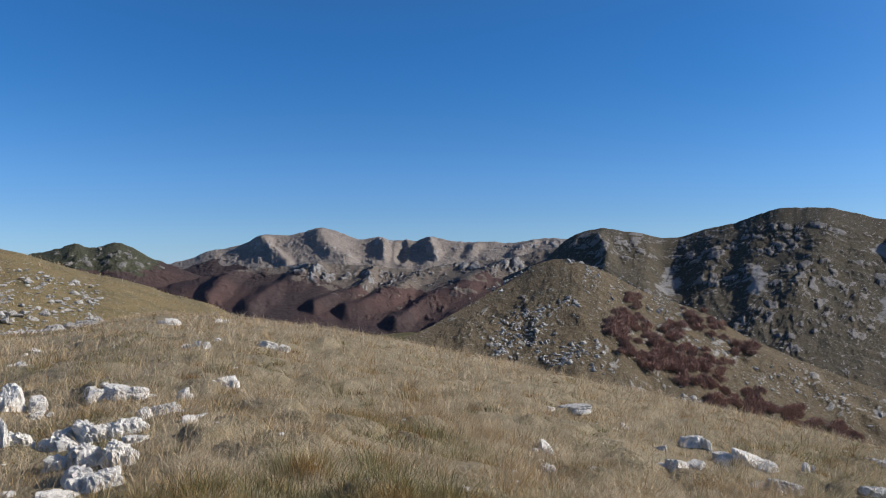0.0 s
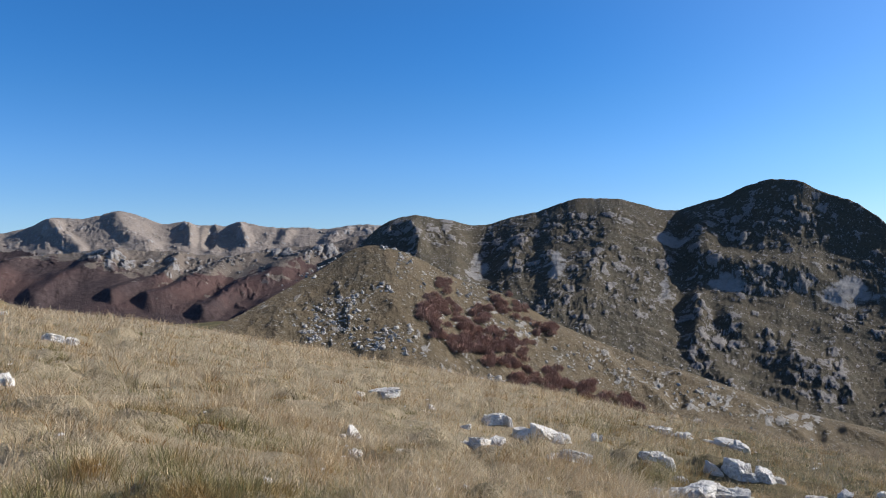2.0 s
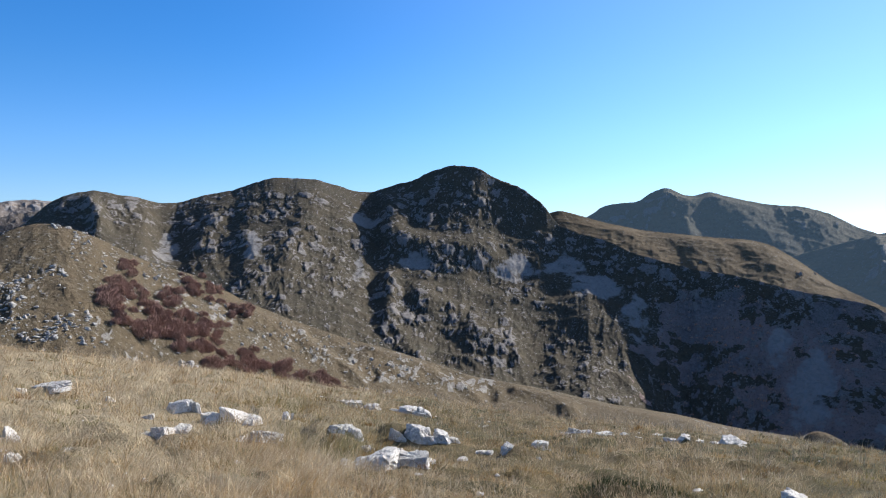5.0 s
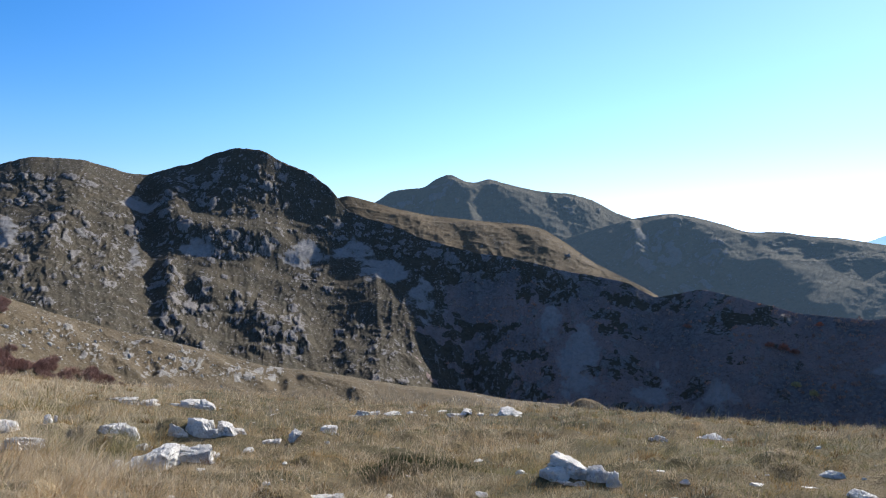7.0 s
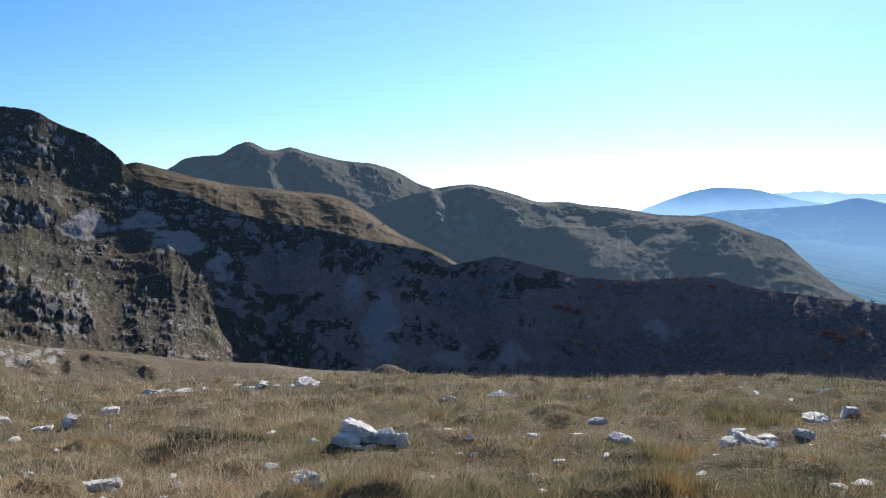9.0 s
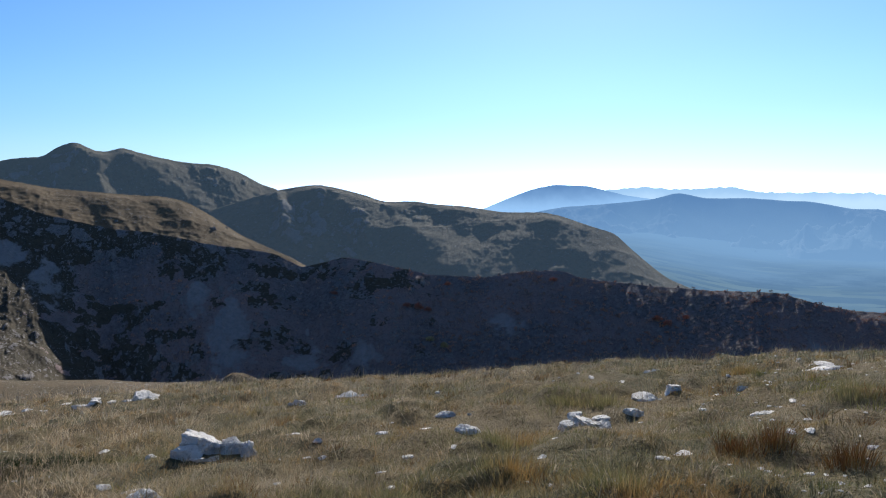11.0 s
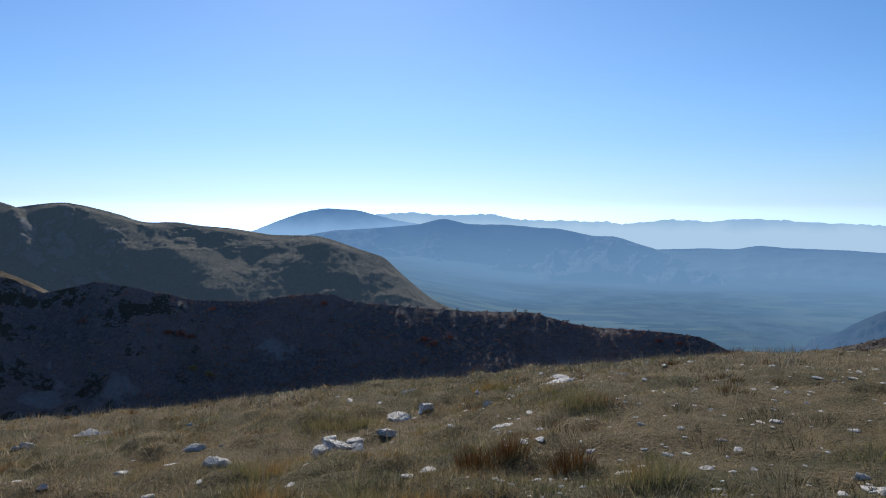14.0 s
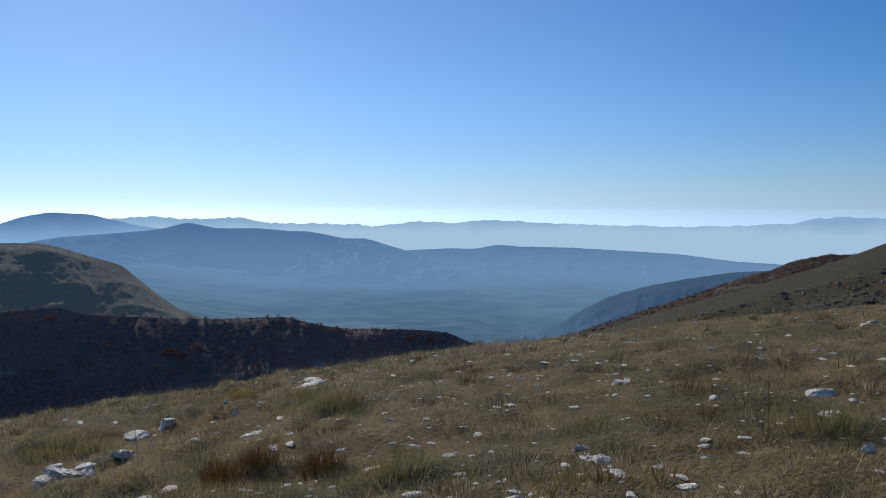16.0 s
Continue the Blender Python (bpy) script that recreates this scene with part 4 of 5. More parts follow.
def stone_block(seed, steps, rough=0.07):
    """An upright-sided, flat-topped, cracked block of unit half size."""
    rng = np.random.default_rng(seed)
    v, f = BALLS[steps]
    t = np.linspace(0, 6.28, 6)[:5] + rng.normal(size=5) * 0.3
    sides = np.stack([np.cos(t), np.sin(t), rng.uniform(-0.05, 0.55, 5)], 1)
    tops = np.stack([rng.normal(size=3) * 0.22, rng.normal(size=3) * 0.22, np.ones(3)], 1)
    corners = rng.normal(size=(5, 3))
    n = np.concatenate([sides, tops, corners])
    n /= np.linalg.norm(n, axis=1)[:, None]
    d = np.concatenate([rng.uniform(0.7, 1.0, 5), rng.uniform(0.35, 0.6, 3), rng.uniform(0.7, 1.0, 5)])
    k = 90.0
    rad = -np.log(np.exp(-k * np.minimum(d / np.maximum(v @ n.T, 0.05), 2)).sum(1) + np.exp(-k * 1.25)) / k
    p = v * rad[:, None]
    a, b = p[:, 0] * 1.9 + p[:, 2] * 1.3 + seed % 91, p[:, 1] * 1.9 - p[:, 2] * 1.6 + seed % 37
    crack = 1 - blocks(a * 1.15, b * 1.15, seed)[0]
    ledge = np.floor(p[:, 2] * 5 + 1.5 * fbm(a, b, 2, seed + 3)) / 5 - p[:, 2]
    rad = rad * (1 - 1.3 * rough * crack + 1.5 * rough * (ridged(a * 1.6, b * 1.6, 4, seed + 1, 0.65) - 0.45) + 0.5 * rough * ledge) + rough * (fbm(a * 4, b * 4, 3, seed + 2, 0.7) - 0.5)
    p = v * rad[:, None]
    low = v[:, 2] < 0.1
    p[low, :2] /= np.maximum(np.hypot(v[low, 0], v[low, 1]), 0.35)[:, None]
    return p / np.abs(p).max(0), f


def meadow_rock(x, y, w, h, seed, label, karst=False, group="meadow rocks"):
    """An outcrop of one or more blocks sunk into the turf; w across, h above the ground."""
    rng = np.random.default_rng(seed)
    count = 1 if w < 0.15 else int(rng.integers(1, 4)) if w < 0.35 else int(rng.integers(3, 6))
    w, h = (1.6 * w, 1.3 * h) if karst and w > 0.24 and group != "meadow rocks" else (1.5 * w, 1.4 * h) if y > 7 else (1.35 * w, (0.9 if h > 0.3 else 1.2) * h)
    deep = w * rng.uniform(0.55, 0.85)
    away = math.atan2(x, y)
    ox, oy = x + math.sin(away) * deep * 0.3, y + math.cos(away) * deep * 0.3
    V, F, base = [], [], 0
    for k in range(count):
        share = 1.0 if count == 1 else 0.72 if k == 0 else rng.uniform(0.3, 0.5)
        p, f = stone_block(seed * 7 + k, 4 if w > 0.4 and k < 2 else 3, 0.16 if karst else 0.085)
        tall = h * (1.0 if k == 0 else rng.uniform(0.4, 0.85))
        half = 0.6 * tall + 0.03
        turn = rng.uniform(-0.6, 0.6) + (0 if k else rng.uniform(0, 3))
        q = p * (0.5 * w * share, 0.5 * max(deep * share, 0.7 * w * share), half)
        q[:, 2] += q[:, 0] * rng.uniform(-0.18, 0.18) + q[:, 1] * rng.uniform(-0.1, 0.25)
        if k:
            turn *= 0.6
        c, n = math.cos(turn), math.sin(turn)
        squeeze = 1.0 if k == 0 and count == 1 else 0.95
        q = np.stack([(q[:, 0] * c - q[:, 1] * n) * squeeze, q[:, 0] * n + q[:, 1] * c, q[:, 2]], 1)
        edge = 0.5 * w * (1 - share)
        at = 0.0 if count == 1 else rng.uniform(-edge, edge) if k == 0 else (1 if k % 2 else -1) * edge * rng.uniform(0.75, 1.0)
        q += (at, 0 if k == 0 else rng.uniform(-0.35, 0.2) * deep, tall - half)
        V.append(q)
        F.append(f + base)
        base += len(q)
    p = np.concatenate(V)
    ca, sa = math.cos(-away), math.sin(-away)
    p = np.stack([p[:, 0] * ca - p[:, 1] * sa, p[:, 0] * sa + p[:, 1] * ca, p[:, 2]], 1)
    ob = new("rock", mesh_of("rock", p, np.concatenate(F), M_ROCK))
    ob.location = (ox, oy, float(ground_z(np.array([ox]), np.array([oy]))[0]) - 0.02)
    ROCK_SPOTS.append((ox, oy, w * 0.5, deep * 0.5))
    return tagged(ob, label, "rock", group)


WHITE = [
    (-2.63, 5.75, 0.34, 0.22), (-3.15, 6.50, 0.39, 0.28), (-2.78, 6.33, 0.37, 0.26), (-3.41, 7.43, 0.47, 0.28), (-3.19, 7.61, 0.38, 0.22), (-2.81, 6.97, 0.23, 0.14), (-3.71, 7.42, 0.32, 0.25), (-2.85, 5.99, 0.25, 0.20), (-2.55, 5.85, 0.19, 0.17), (-5.39, 9.69, 0.50, 0.32), (-4.02, 7.45, 0.45, 0.29), (-4.14, 7.14, 0.16, 0.37), (-2.85, 5.55, 0.52, 0.13),
    (-3.32, 5.84, 0.13, 0.10), (-4.26, 10.02, 0.62, 0.20), (-3.32, 8.97, 0.43, 0.14), (-3.94, 9.96, 0.36, 0.11), (-4.79, 10.36, 0.22, 0.12), (-3.46, 10.10, 0.24, 0.18),
    (-2.76, 8.20, 0.20, 0.13), (-2.73, 8.51, 0.11, 0.07), (-2.66, 8.62, 0.15, 0.05), (-1.98, 6.95, 0.16, 0.05), (-3.25, 11.27, 0.36, 0.18), (-4.24, 19.07, 0.62, 0.30),
]
FIELD_A = [
    (-5.76, 17.18, 0.27, 0.16), (-5.44, 17.06, 0.38, 0.19), (-5.55, 18.73, 0.18, 0.12), (-10.50, 29.25, 0.66, 0.28), (-9.06, 31.13, 0.54, 0.20), (-4.93, 9.27, 0.32, 0.10),
    (-9.72, 17.40, 0.38, 0.12), (-11.11, 20.71, 0.44, 0.14), (1.30, 10.30, 0.26, 0.17), (1.18, 8.93, 0.28, 0.12), (3.09, 10.27, 0.53, 0.20), (3.47, 14.81, 0.23, 0.15),
    (2.36, 14.78, 0.79, 0.11), (3.01, 13.78, 0.42, 0.08), (1.84, 9.41, 0.22, 0.10), (4.25, 13.03, 0.43, 0.24), (4.68, 11.97, 0.77, 0.26), (4.51, 10.48, 0.51, 0.19),
    (5.64, 11.97, 0.20, 0.22), (3.45, 12.33, 0.21, 0.09), (5.88, 10.55, 0.51, 0.24), (9.14, 15.79, 0.96, 0.25), (10.33, 15.27, 0.76, 0.25), (0.69, 7.39, 0.09, 0.04),
    (0.54, 7.33, 0.08, 0.04),
]
FIELD_B = [
    (5.39, 8.34, 0.81, 0.27), (5.03, 8.77, 0.26, 0.17), (5.77, 9.61, 0.22, 0.13), (6.02, 8.39, 0.18, 0.11), (4.93, 7.82, 0.19, 0.08), (4.88, 8.26, 0.29, 0.05),
    (7.12, 10.41, 0.58, 0.30), (7.52, 10.14, 0.47, 0.23), (7.94, 9.43, 0.20, 0.09), (8.06, 9.02, 0.22, 0.11), (9.09, 9.35, 0.21, 0.13), (7.28, 9.27, 0.16, 0.09),
    (8.19, 8.53, 0.09, 0.09), (12.58, 11.99, 0.65, 0.16), (12.90, 11.54, 0.52, 0.10), (13.68, 11.45, 0.27, 0.08), (14.27, 10.97, 0.67, 0.11), (13.68, 9.91, 0.63, 0.11),
    (14.38, 9.31, 0.58, 0.18), (10.79, 13.22, 0.45, 0.08), (13.32, 11.00, 0.39, 0.06),
]
FIELD_C = [
    (7.54, 3.98, 0.63, 0.41), (7.63, 3.59, 0.25, 0.22), (7.38, 3.95, 0.37, 0.06), (5.40, 3.43, 0.45, 0.24), (5.06, 5.38, 0.49, 0.13), (5.17, 4.59, 0.20, 0.06),
    (6.42, 4.43, 0.16, 0.06), (8.62, 5.99, 0.27, 0.06), (7.68, 4.72, 0.13, 0.08), (8.11, 9.11, 0.23, 0.11), (7.92, 9.53, 0.20, 0.09), (9.36, 9.71, 0.24, 0.14),
    (12.02, 4.81, 0.31, 0.13), (13.43, 4.34, 0.58, 0.11), (8.64, 3.44, 0.19, 0.10), (9.52, 1.78, 0.24, 0.16), (8.40, 1.30, 0.27, 0.14), (8.65, 1.80, 0.29, 0.06),
    (8.63, 2.26, 0.30, 0.06), (9.73, 2.96, 0.21, 0.05), (7.62, 2.88, 0.15, 0.05), (7.58, 2.69, 0.11, 0.07), (6.71, 1.80, 0.17, 0.06), (6.55, 0.34, 0.16, 0.08),
]
FIELD_D = [
    (8.71, 0.13, 0.24, 0.11), (8.19, 0.04, 0.51, 0.08), (8.68, -0.15, 0.29, 0.13), (8.83, -0.47, 0.32, 0.13), (10.08, -0.76, 0.45, 0.12), (10.19, -1.06, 0.26, 0.12),
    (12.91, -1.05, 0.35, 0.12), (12.15, 0.44, 0.23, 0.07), (11.91, -0.05, 0.23, 0.07), (12.13, 0.89, 0.18, 0.09), (11.48, -0.47, 0.30, 0.05), (6.82, 5.32, 0.13, 0.04),
    (6.33, -0.85, 0.37, 0.04), (8.01, -1.77, 0.39, 0.05), (10.19, -1.87, 0.24, 0.11), (12.03, -3.34, 0.73, 0.09), (6.41, -2.14, 0.15, 0.07), (6.68, 1.79, 0.15, 0.06),
    (5.36, -0.22, 0.10, 0.07), (6.31, 4.03, 0.22, 0.07), (6.44, -0.83, 0.28, 0.04), (11.90, -4.25, 0.23, 0.06), (11.11, -2.33, 0.15, 0.07),
]
FIELD_E = [
    (4.46, -3.39, 0.21, 0.09), (4.97, -3.57, 0.15, 0.10), (6.01, -3.25, 0.14, 0.07), (6.06, -2.68, 0.12, 0.08), (6.01, -2.84, 0.19, 0.05), (5.59, -3.72, 0.09, 0.04),
    (4.73, -5.76, 0.26, 0.11), (6.28, -4.99, 0.26, 0.06), (6.01, -5.18, 0.17, 0.06), (3.33, -4.48, 0.15, 0.09), (8.06, -10.95, 0.35, 0.14), (8.61, -6.31, 0.12, 0.08),
    (7.28, -5.34, 0.09, 0.05), (8.91, -4.17, 0.19, 0.06), (7.95, -3.47, 0.20, 0.06), (6.58, -3.39, 0.11, 0.04), (3.81, -4.06, 0.12, 0.03), (4.64, -5.23, 0.11, 0.04),
    (5.02, -4.75, 0.11, 0.03), (5.63, -7.60, 0.20, 0.05), (12.57, -11.59, 0.18, 0.10), (3.78, -5.10, 0.13, 0.04), (5.40, -4.40, 0.14, 0.04), (12.93, -3.63, 0.49, 0.09),
]

for k, (x, y, w, h) in enumerate(WHITE):
    karst = k < 9 or k == 10
    meadow_rock(x, y, w, h, 100 + k, "jagged white karst limestone rock in dry grass" if karst else "pale limestone slab half sunk in dry grass" if h < 0.4 * w else "white limestone rock in dry grass",
                karst, "white rock cluster")
for n, field in enumerate((FIELD_A, FIELD_B, FIELD_C, FIELD_D, FIELD_E)):
    for k, (x, y, w, h) in enumerate(field):
        meadow_rock(x, y, w, h, 200 + 40 * n + k, "flat grey limestone slab in mountain grass" if h < 0.3 * w else "weathered grey limestone boulder in mountain grass" if w > 0.45 else "small pale limestone rock in mountain grass", k % 4 == 1)


def scatter_stones(name, count, pick, sizes, mat, seed, label, lift=0.25, ground_of=None, flat=0.4):
    """Many small stones as one thing that nobody could count."""
    rng = np.random.default_rng(seed)
    shapes = [rock_shape(900 + seed + i, 2, 9, 0.2) for i in range(5)]
    V, F, base = [], [], 0
    for _ in range(count):
        x, y = pick(rng)
        w = sizes[0] * (sizes[1] / sizes[0]) ** rng.uniform() ** 2
        p, f = shapes[int(rng.integers(5))]
        t = rng.uniform(0, 6.28)
        q = p * (w * 0.5, w * 0.5 * rng.uniform(0.6, 1), w * rng.uniform(0.12, flat))
        z = float((ground_of or ground_z)(np.array([x]), np.array([y]))[0])
        V.append(np.stack([q[:, 0] * math.cos(t) - q[:, 1] * math.sin(t) + x, q[:, 0] * math.sin(t) + q[:, 1] * math.cos(t) + y, q[:, 2] + z + lift * w * 0.3], 1))
        F.append(f + base)
        base += len(p)
    return tagged(new(name, mesh_of(name, np.concatenate(V), np.concatenate(F), mat)), label, "stones", kind="stuff")


def polar_pick(a0, a1, r0, r1):
    def pick(rng):
        a, r = radians(rng.uniform(a0, a1)), r0 * (r1 / r0) ** rng.uniform()
        return r * math.sin(a), r * math.cos(a)
    return pick


scatter_stones("turf_stones", 700, polar_pick(98, 150, 3.4, 24), (0.04, 0.15), M_ROCK, 5, "scattered small white stones in short turf", lift=0.1, flat=0.2)
scatter_stones("meadow_stones", 330, polar_pick(-32, 100, 4.5, 26), (0.03, 0.15), M_ROCK, 6, "scattered small white stones in dry grass", lift=0.3, flat=0.3)
scatter_stones("hill_rubble", 1300, polar_pick(-34, -24.2, 49, 88), (0.25, 1.1), M_BOULDER, 7, "grey limestone rubble on a grassy hillside")

# ---- boulders and shrubs on the knoll ----
BOULDERS = [(5.8, -4.6, 1.9, 1.4, 46), (4.3, -5.7, 0.9, 0.6, 10), (11.0, -0.2, 0.6, 0.5, 12), (9.6, -2.3, 0.6, 0.3, 8), (12.6, -1.5, 1.3, 0.8, 14), (15.7, -2.4, 0.9, 0.6, 16), (13.4, -4.0, 0.9, 0.5, 12), (10.1, -5.7, 1.4, 0.7, 20), (8.5, -6.5, 1.3, 0.4, 12), (11.7, -7.2, 0.9, 0.4, 5), (17.5, -9.1, 1.1, 0.3, 12), (22.3, -9.6, 0.3, 0.4, 3), (23.4, -7.1, 2.1, 0.9, 16), (27.7, -8.4, 2.1, 0.9, 14), (6.6, -3.0, 1.3, 0.4, 9), (9.8, 0.8, 0.9, 0.2, 6), (19.5, -5.0, 1.6, 0.8, 9), (31.5, -9.8, 2.0, 0.8, 14), (36, -11.0, 2.2, 0.6, 10), (25.5, -8.8, 1.5, 0.6, 8)]
SHRUBS = [(14.0, -1.9, 0.5, 0.5, 5), (13.0, -4.2, 1.1, 0.6, 10), (15.0, -4.9, 2.1, 1.1, 22), (17.1, -6.2, 1.9, 1.1, 20), (18.4, -3.5, 1.1, 0.8, 10), (19.2, -4.3, 0.9, 0.6, 6), (21.5, -5.6, 1.1, 0.5, 6), (15.0, -6.5, 2.1, 0.6, 12), (18.3, -7.7, 1.7, 0.6, 14), (20.8, -9.0, 1.9, 0.6, 16), (23.4, -9.8, 1.7, 0.5, 14), (25.9, -10.7, 1.7, 0.4, 12), (28.0, -11.2, 1.1, 0.3, 7), (13.6, -3.2, 0.9, 0.5, 6), (19.6, -6.6, 1.1, 0.5, 6)]

_rng = np.random.default_rng(12)
BOULDER_MESHES = [mesh_of("boulder", rock_shape(700 + i, 3, 11, 0.3, 0.25)[0], BALLS[3][1], M_BOULDER, flat=False) for i in range(9)]
for a, e, sa, se, n in BOULDERS:
    for _ in range(int(1.15 * n)):
        p = knoll.place(a + sa * _rng.uniform(-1, 1), e + se * _rng.uniform(-1, 1))
        w = 0.7 * 3.2 ** _rng.uniform()
        ob = new("boulder", BOULDER_MESHES[int(_rng.integers(9))])
        ob.matrix_world = pose(p.x, p.y, p.z + 0.05 * w, _rng.uniform(-20, 20), _rng.uniform(-20, 20), _rng.uniform(0, 360)) @ Matrix.Diagonal((0.5 * w, 0.5 * w * _rng.uniform(0.6, 1), 0.5 * w * _rng.uniform(0.6, 1.2), 1))
        tagged(ob, "grey limestone boulder on a grassy knoll", "boulder", "boulders on the knoll")

s = Shader("autumn_beech", 0.9, 0.1)
_c = s.mix(s.island(), (0.37, 0.235, 0.19), (0.25, 0.155, 0.127))
s.color(s.mix(s.math("MULTIPLY", s.luck(), 0.5), _c, (0.27, 0.17, 0.135)))
M_BEECH = s
s = Shader("beech_bark", 0.9, 0.1)
s.color(s.mix(s.noise(6, 4), (0.10, 0.08, 0.07), (0.2, 0.18, 0.16)))
M_BARK = s


def clump(rng, count, size, leaf, slim=1.0):
    """A loose dome of small upright sprays, as quads."""
    u = rng.normal(size=(count, 3))
    u /= np.linalg.norm(u, axis=1)[:, None]
    u[:, 2] = np.abs(u[:, 2])
    lobes = rng.normal(size=(6, 3)) * (0.35, 0.35, 0.2) + (0, 0, 0.3)
    c = (u * rng.uniform(0.45, 0.75, (count, 1)) + lobes[rng.integers(0, 6, count)] * 0.7) * size
    c[:, 2] = np.maximum(c[:, 2], 0.02 * size[2])
    up = u * 0.6 + rng.normal(size=(count, 3)) * 0.3 + (0, 0, 0.8)
    up /= np.linalg.norm(up, axis=1)[:, None]
    side = np.cross(up, rng.normal(size=(count, 3)))
    side /= np.linalg.norm(side, axis=1)[:, None]
    L, W = leaf * rng.uniform(0.6, 1.4, (count, 1)), leaf * slim * rng.uniform(0.25, 0.6, (count, 1))
    v = np.stack([c - side * W * 0.5, c + side * W * 0.5, c + side * W * 0.3 + up * L, c - side * W * 0.3 + up * L], 1).reshape(-1, 3)
    return v, np.arange(4 * count).reshape(-1, 4)


def stems(rng, count, size):
    """Forked stems that taper from the root."""
    V, F = [], []
    for _ in range(count):
        root = rng.normal(size=3) * (0.12, 0.12, 0)
        tip = rng.normal(size=3) * (0.4, 0.4, 0.1) * size + (0, 0, 0.75 * size[2])
        for a, b, w0, w1 in ((root, root + (tip - root) * 0.5 + rng.normal(size=3) * 0.1, 0.09, 0.055), (root + (tip - root) * 0.48, tip, 0.055, 0.015)):
            k = len(V) * 6
            ring = [(math.cos(t), math.sin(t), 0) for t in (0, 2.1, 4.2)]
            V.append(np.array([a + np.array(q) * w0 for q in ring] + [b + np.array(q) * w1 for q in ring]))
            F += [[k + i, k + (i + 1) % 3, k + 3 + (i + 1) % 3, k + 3 + i] for i in range(3)]
    return np.concatenate(V), np.array(F)


def beech_shrub(seed):
    rng = np.random.default_rng(seed)
    size = np.array([1.0, 1.0, 1.15]) * rng.uniform(1.6, 2.1)
    top = tagged(new("beech_shrub"), "bushy red-brown autumn beech shrub on a rocky slope", "shrub", "beech shrubs on the knoll")
    part("crown", mesh_of("crown", *clump(rng, 560, size, 0.55, 0.42), M_BEECH), top)
    part("stem", mesh_of("stem", *stems(rng, 5, size), M_BARK), top)
    return top


_shrubs = [beech_shrub(40 + i) for i in range(5)]
_used = 0
for a, e, sa, se, n in SHRUBS:
    for _ in range(int(1.9 * n)):
        p = knoll.place(a + sa * _rng.uniform(-1, 1), e + se * _rng.uniform(-1, 1))
        k = _rng.uniform(0.7, 1.2)
        m = pose(p.x, p.y, p.z - 0.2, 0, 0, _rng.uniform(0, 360))
        if _used < 5:
            ob = _shrubs[_used]
            ob.matrix_basis = m
        else:
            ob = copy_thing(_shrubs[int(_rng.integers(5))], m)
        ob.scale = (k * _rng.uniform(0.9, 1.3), k * _rng.uniform(0.9, 1.3), k)
        _used += 1


def knoll_z(x, y):
    a, r = np.degrees(np.arctan2(x, y)), np.hypot(x, y)
    k = int(np.clip(np.searchsorted(knoll.az, a[0]), 0, len(knoll.az) - 1))
    return np.array([np.interp(r[0], knoll.r[: knoll.rows, k], knoll.z[: knoll.rows, k]) + EYE])


def heap_pick(rng):
    """A place in one of the boulder fields, or anywhere on the knoll."""
    if rng.uniform() < 0.4:
        return polar_pick(2, 50, 205, 380)(rng)
    a, e, sa, se, _ = BOULDERS[int(rng.choice(len(BOULDERS), p=HEAPS))]
    q = knoll.place(a + 0.6 * sa * rng.normal(), e + 0.6 * se * rng.normal())
    return q.x, q.y


HEAPS = np.array([b[4] for b in BOULDERS], float) / sum(b[4] for b in BOULDERS)
scatter_stones("knoll_rubble", 1500, heap_pick, (0.45, 2.2), M_BOULDER, 9, "grey limestone rubble strewn over a knoll", ground_of=knoll_z)

# ---- woods on the shaded mountain ----
s = Shader("autumn_woods", 0.95, 0.05)
_i = s.math("ADD", s.math("MULTIPLY", s.noise(0.022, 3, 0.6), 0.75), s.math("MULTIPLY", s.island(), 0.25))
_c = s.ramp(_i, (0.3, (0.29, 0.255, 0.24)), (0.5, (0.35, 0.265, 0.225)), (0.6, (0.40, 0.235, 0.175)), (0.68, (0.48, 0.22, 0.14)), (0.74, (0.45, 0.33, 0.17)))
s.color(_c)
M_WOODS = s
# darker copy of the woods, with backlit shade put into its colour
s = Shader("backlit_woods", 0.95, 0.05)
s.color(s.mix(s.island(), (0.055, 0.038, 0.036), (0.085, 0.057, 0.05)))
M_BACKLIT_WOODS = s


def woods_on(name, rng, mountain, count, size, mat, label):
    """Crowns of a far wood, each a loose clump."""
    w = mountain.woods[: mountain.rows].copy() * (mountain.scree[: mountain.rows] < 0.4)
    cells = np.nonzero((w > 0.5).ravel())[0]
    V, F, base = [], [], 0
    p = np.where(mountain.az[cells % w.shape[1]] > 74, 2.5, 1.0)
    for c in rng.choice(cells, count, p=p / p.sum()):
        j, i = divmod(int(c), w.shape[1])
        a, r, z = radians(mountain.az[i]), mountain.r[j, i], mountain.z[j, i] + EYE
        k = size * rng.uniform(0.6, 1.3)
        v, f = clump(rng, 22, np.array([1, 1, 1.1]) * k, 0.6 * k)
        V.append(v + (r * math.sin(a), r * math.cos(a), z - 0.35 * k))
        F.append(f + base)
        base += len(v)
    return tagged(new(name, mesh_of(name, np.concatenate(V), np.concatenate(F), mat)), label, "woods", kind="stuff")


woods_on("mountain_woods", np.random.default_rng(3), cirque, 2500, 2.2, M_WOODS, "dark autumn beech woods on a shaded mountainside")
woods_on("slope_woods", np.random.default_rng(4), wooded_slope, 1700, 0.6, M_BACKLIT_WOODS, "red-brown autumn beech woods on a far slope")

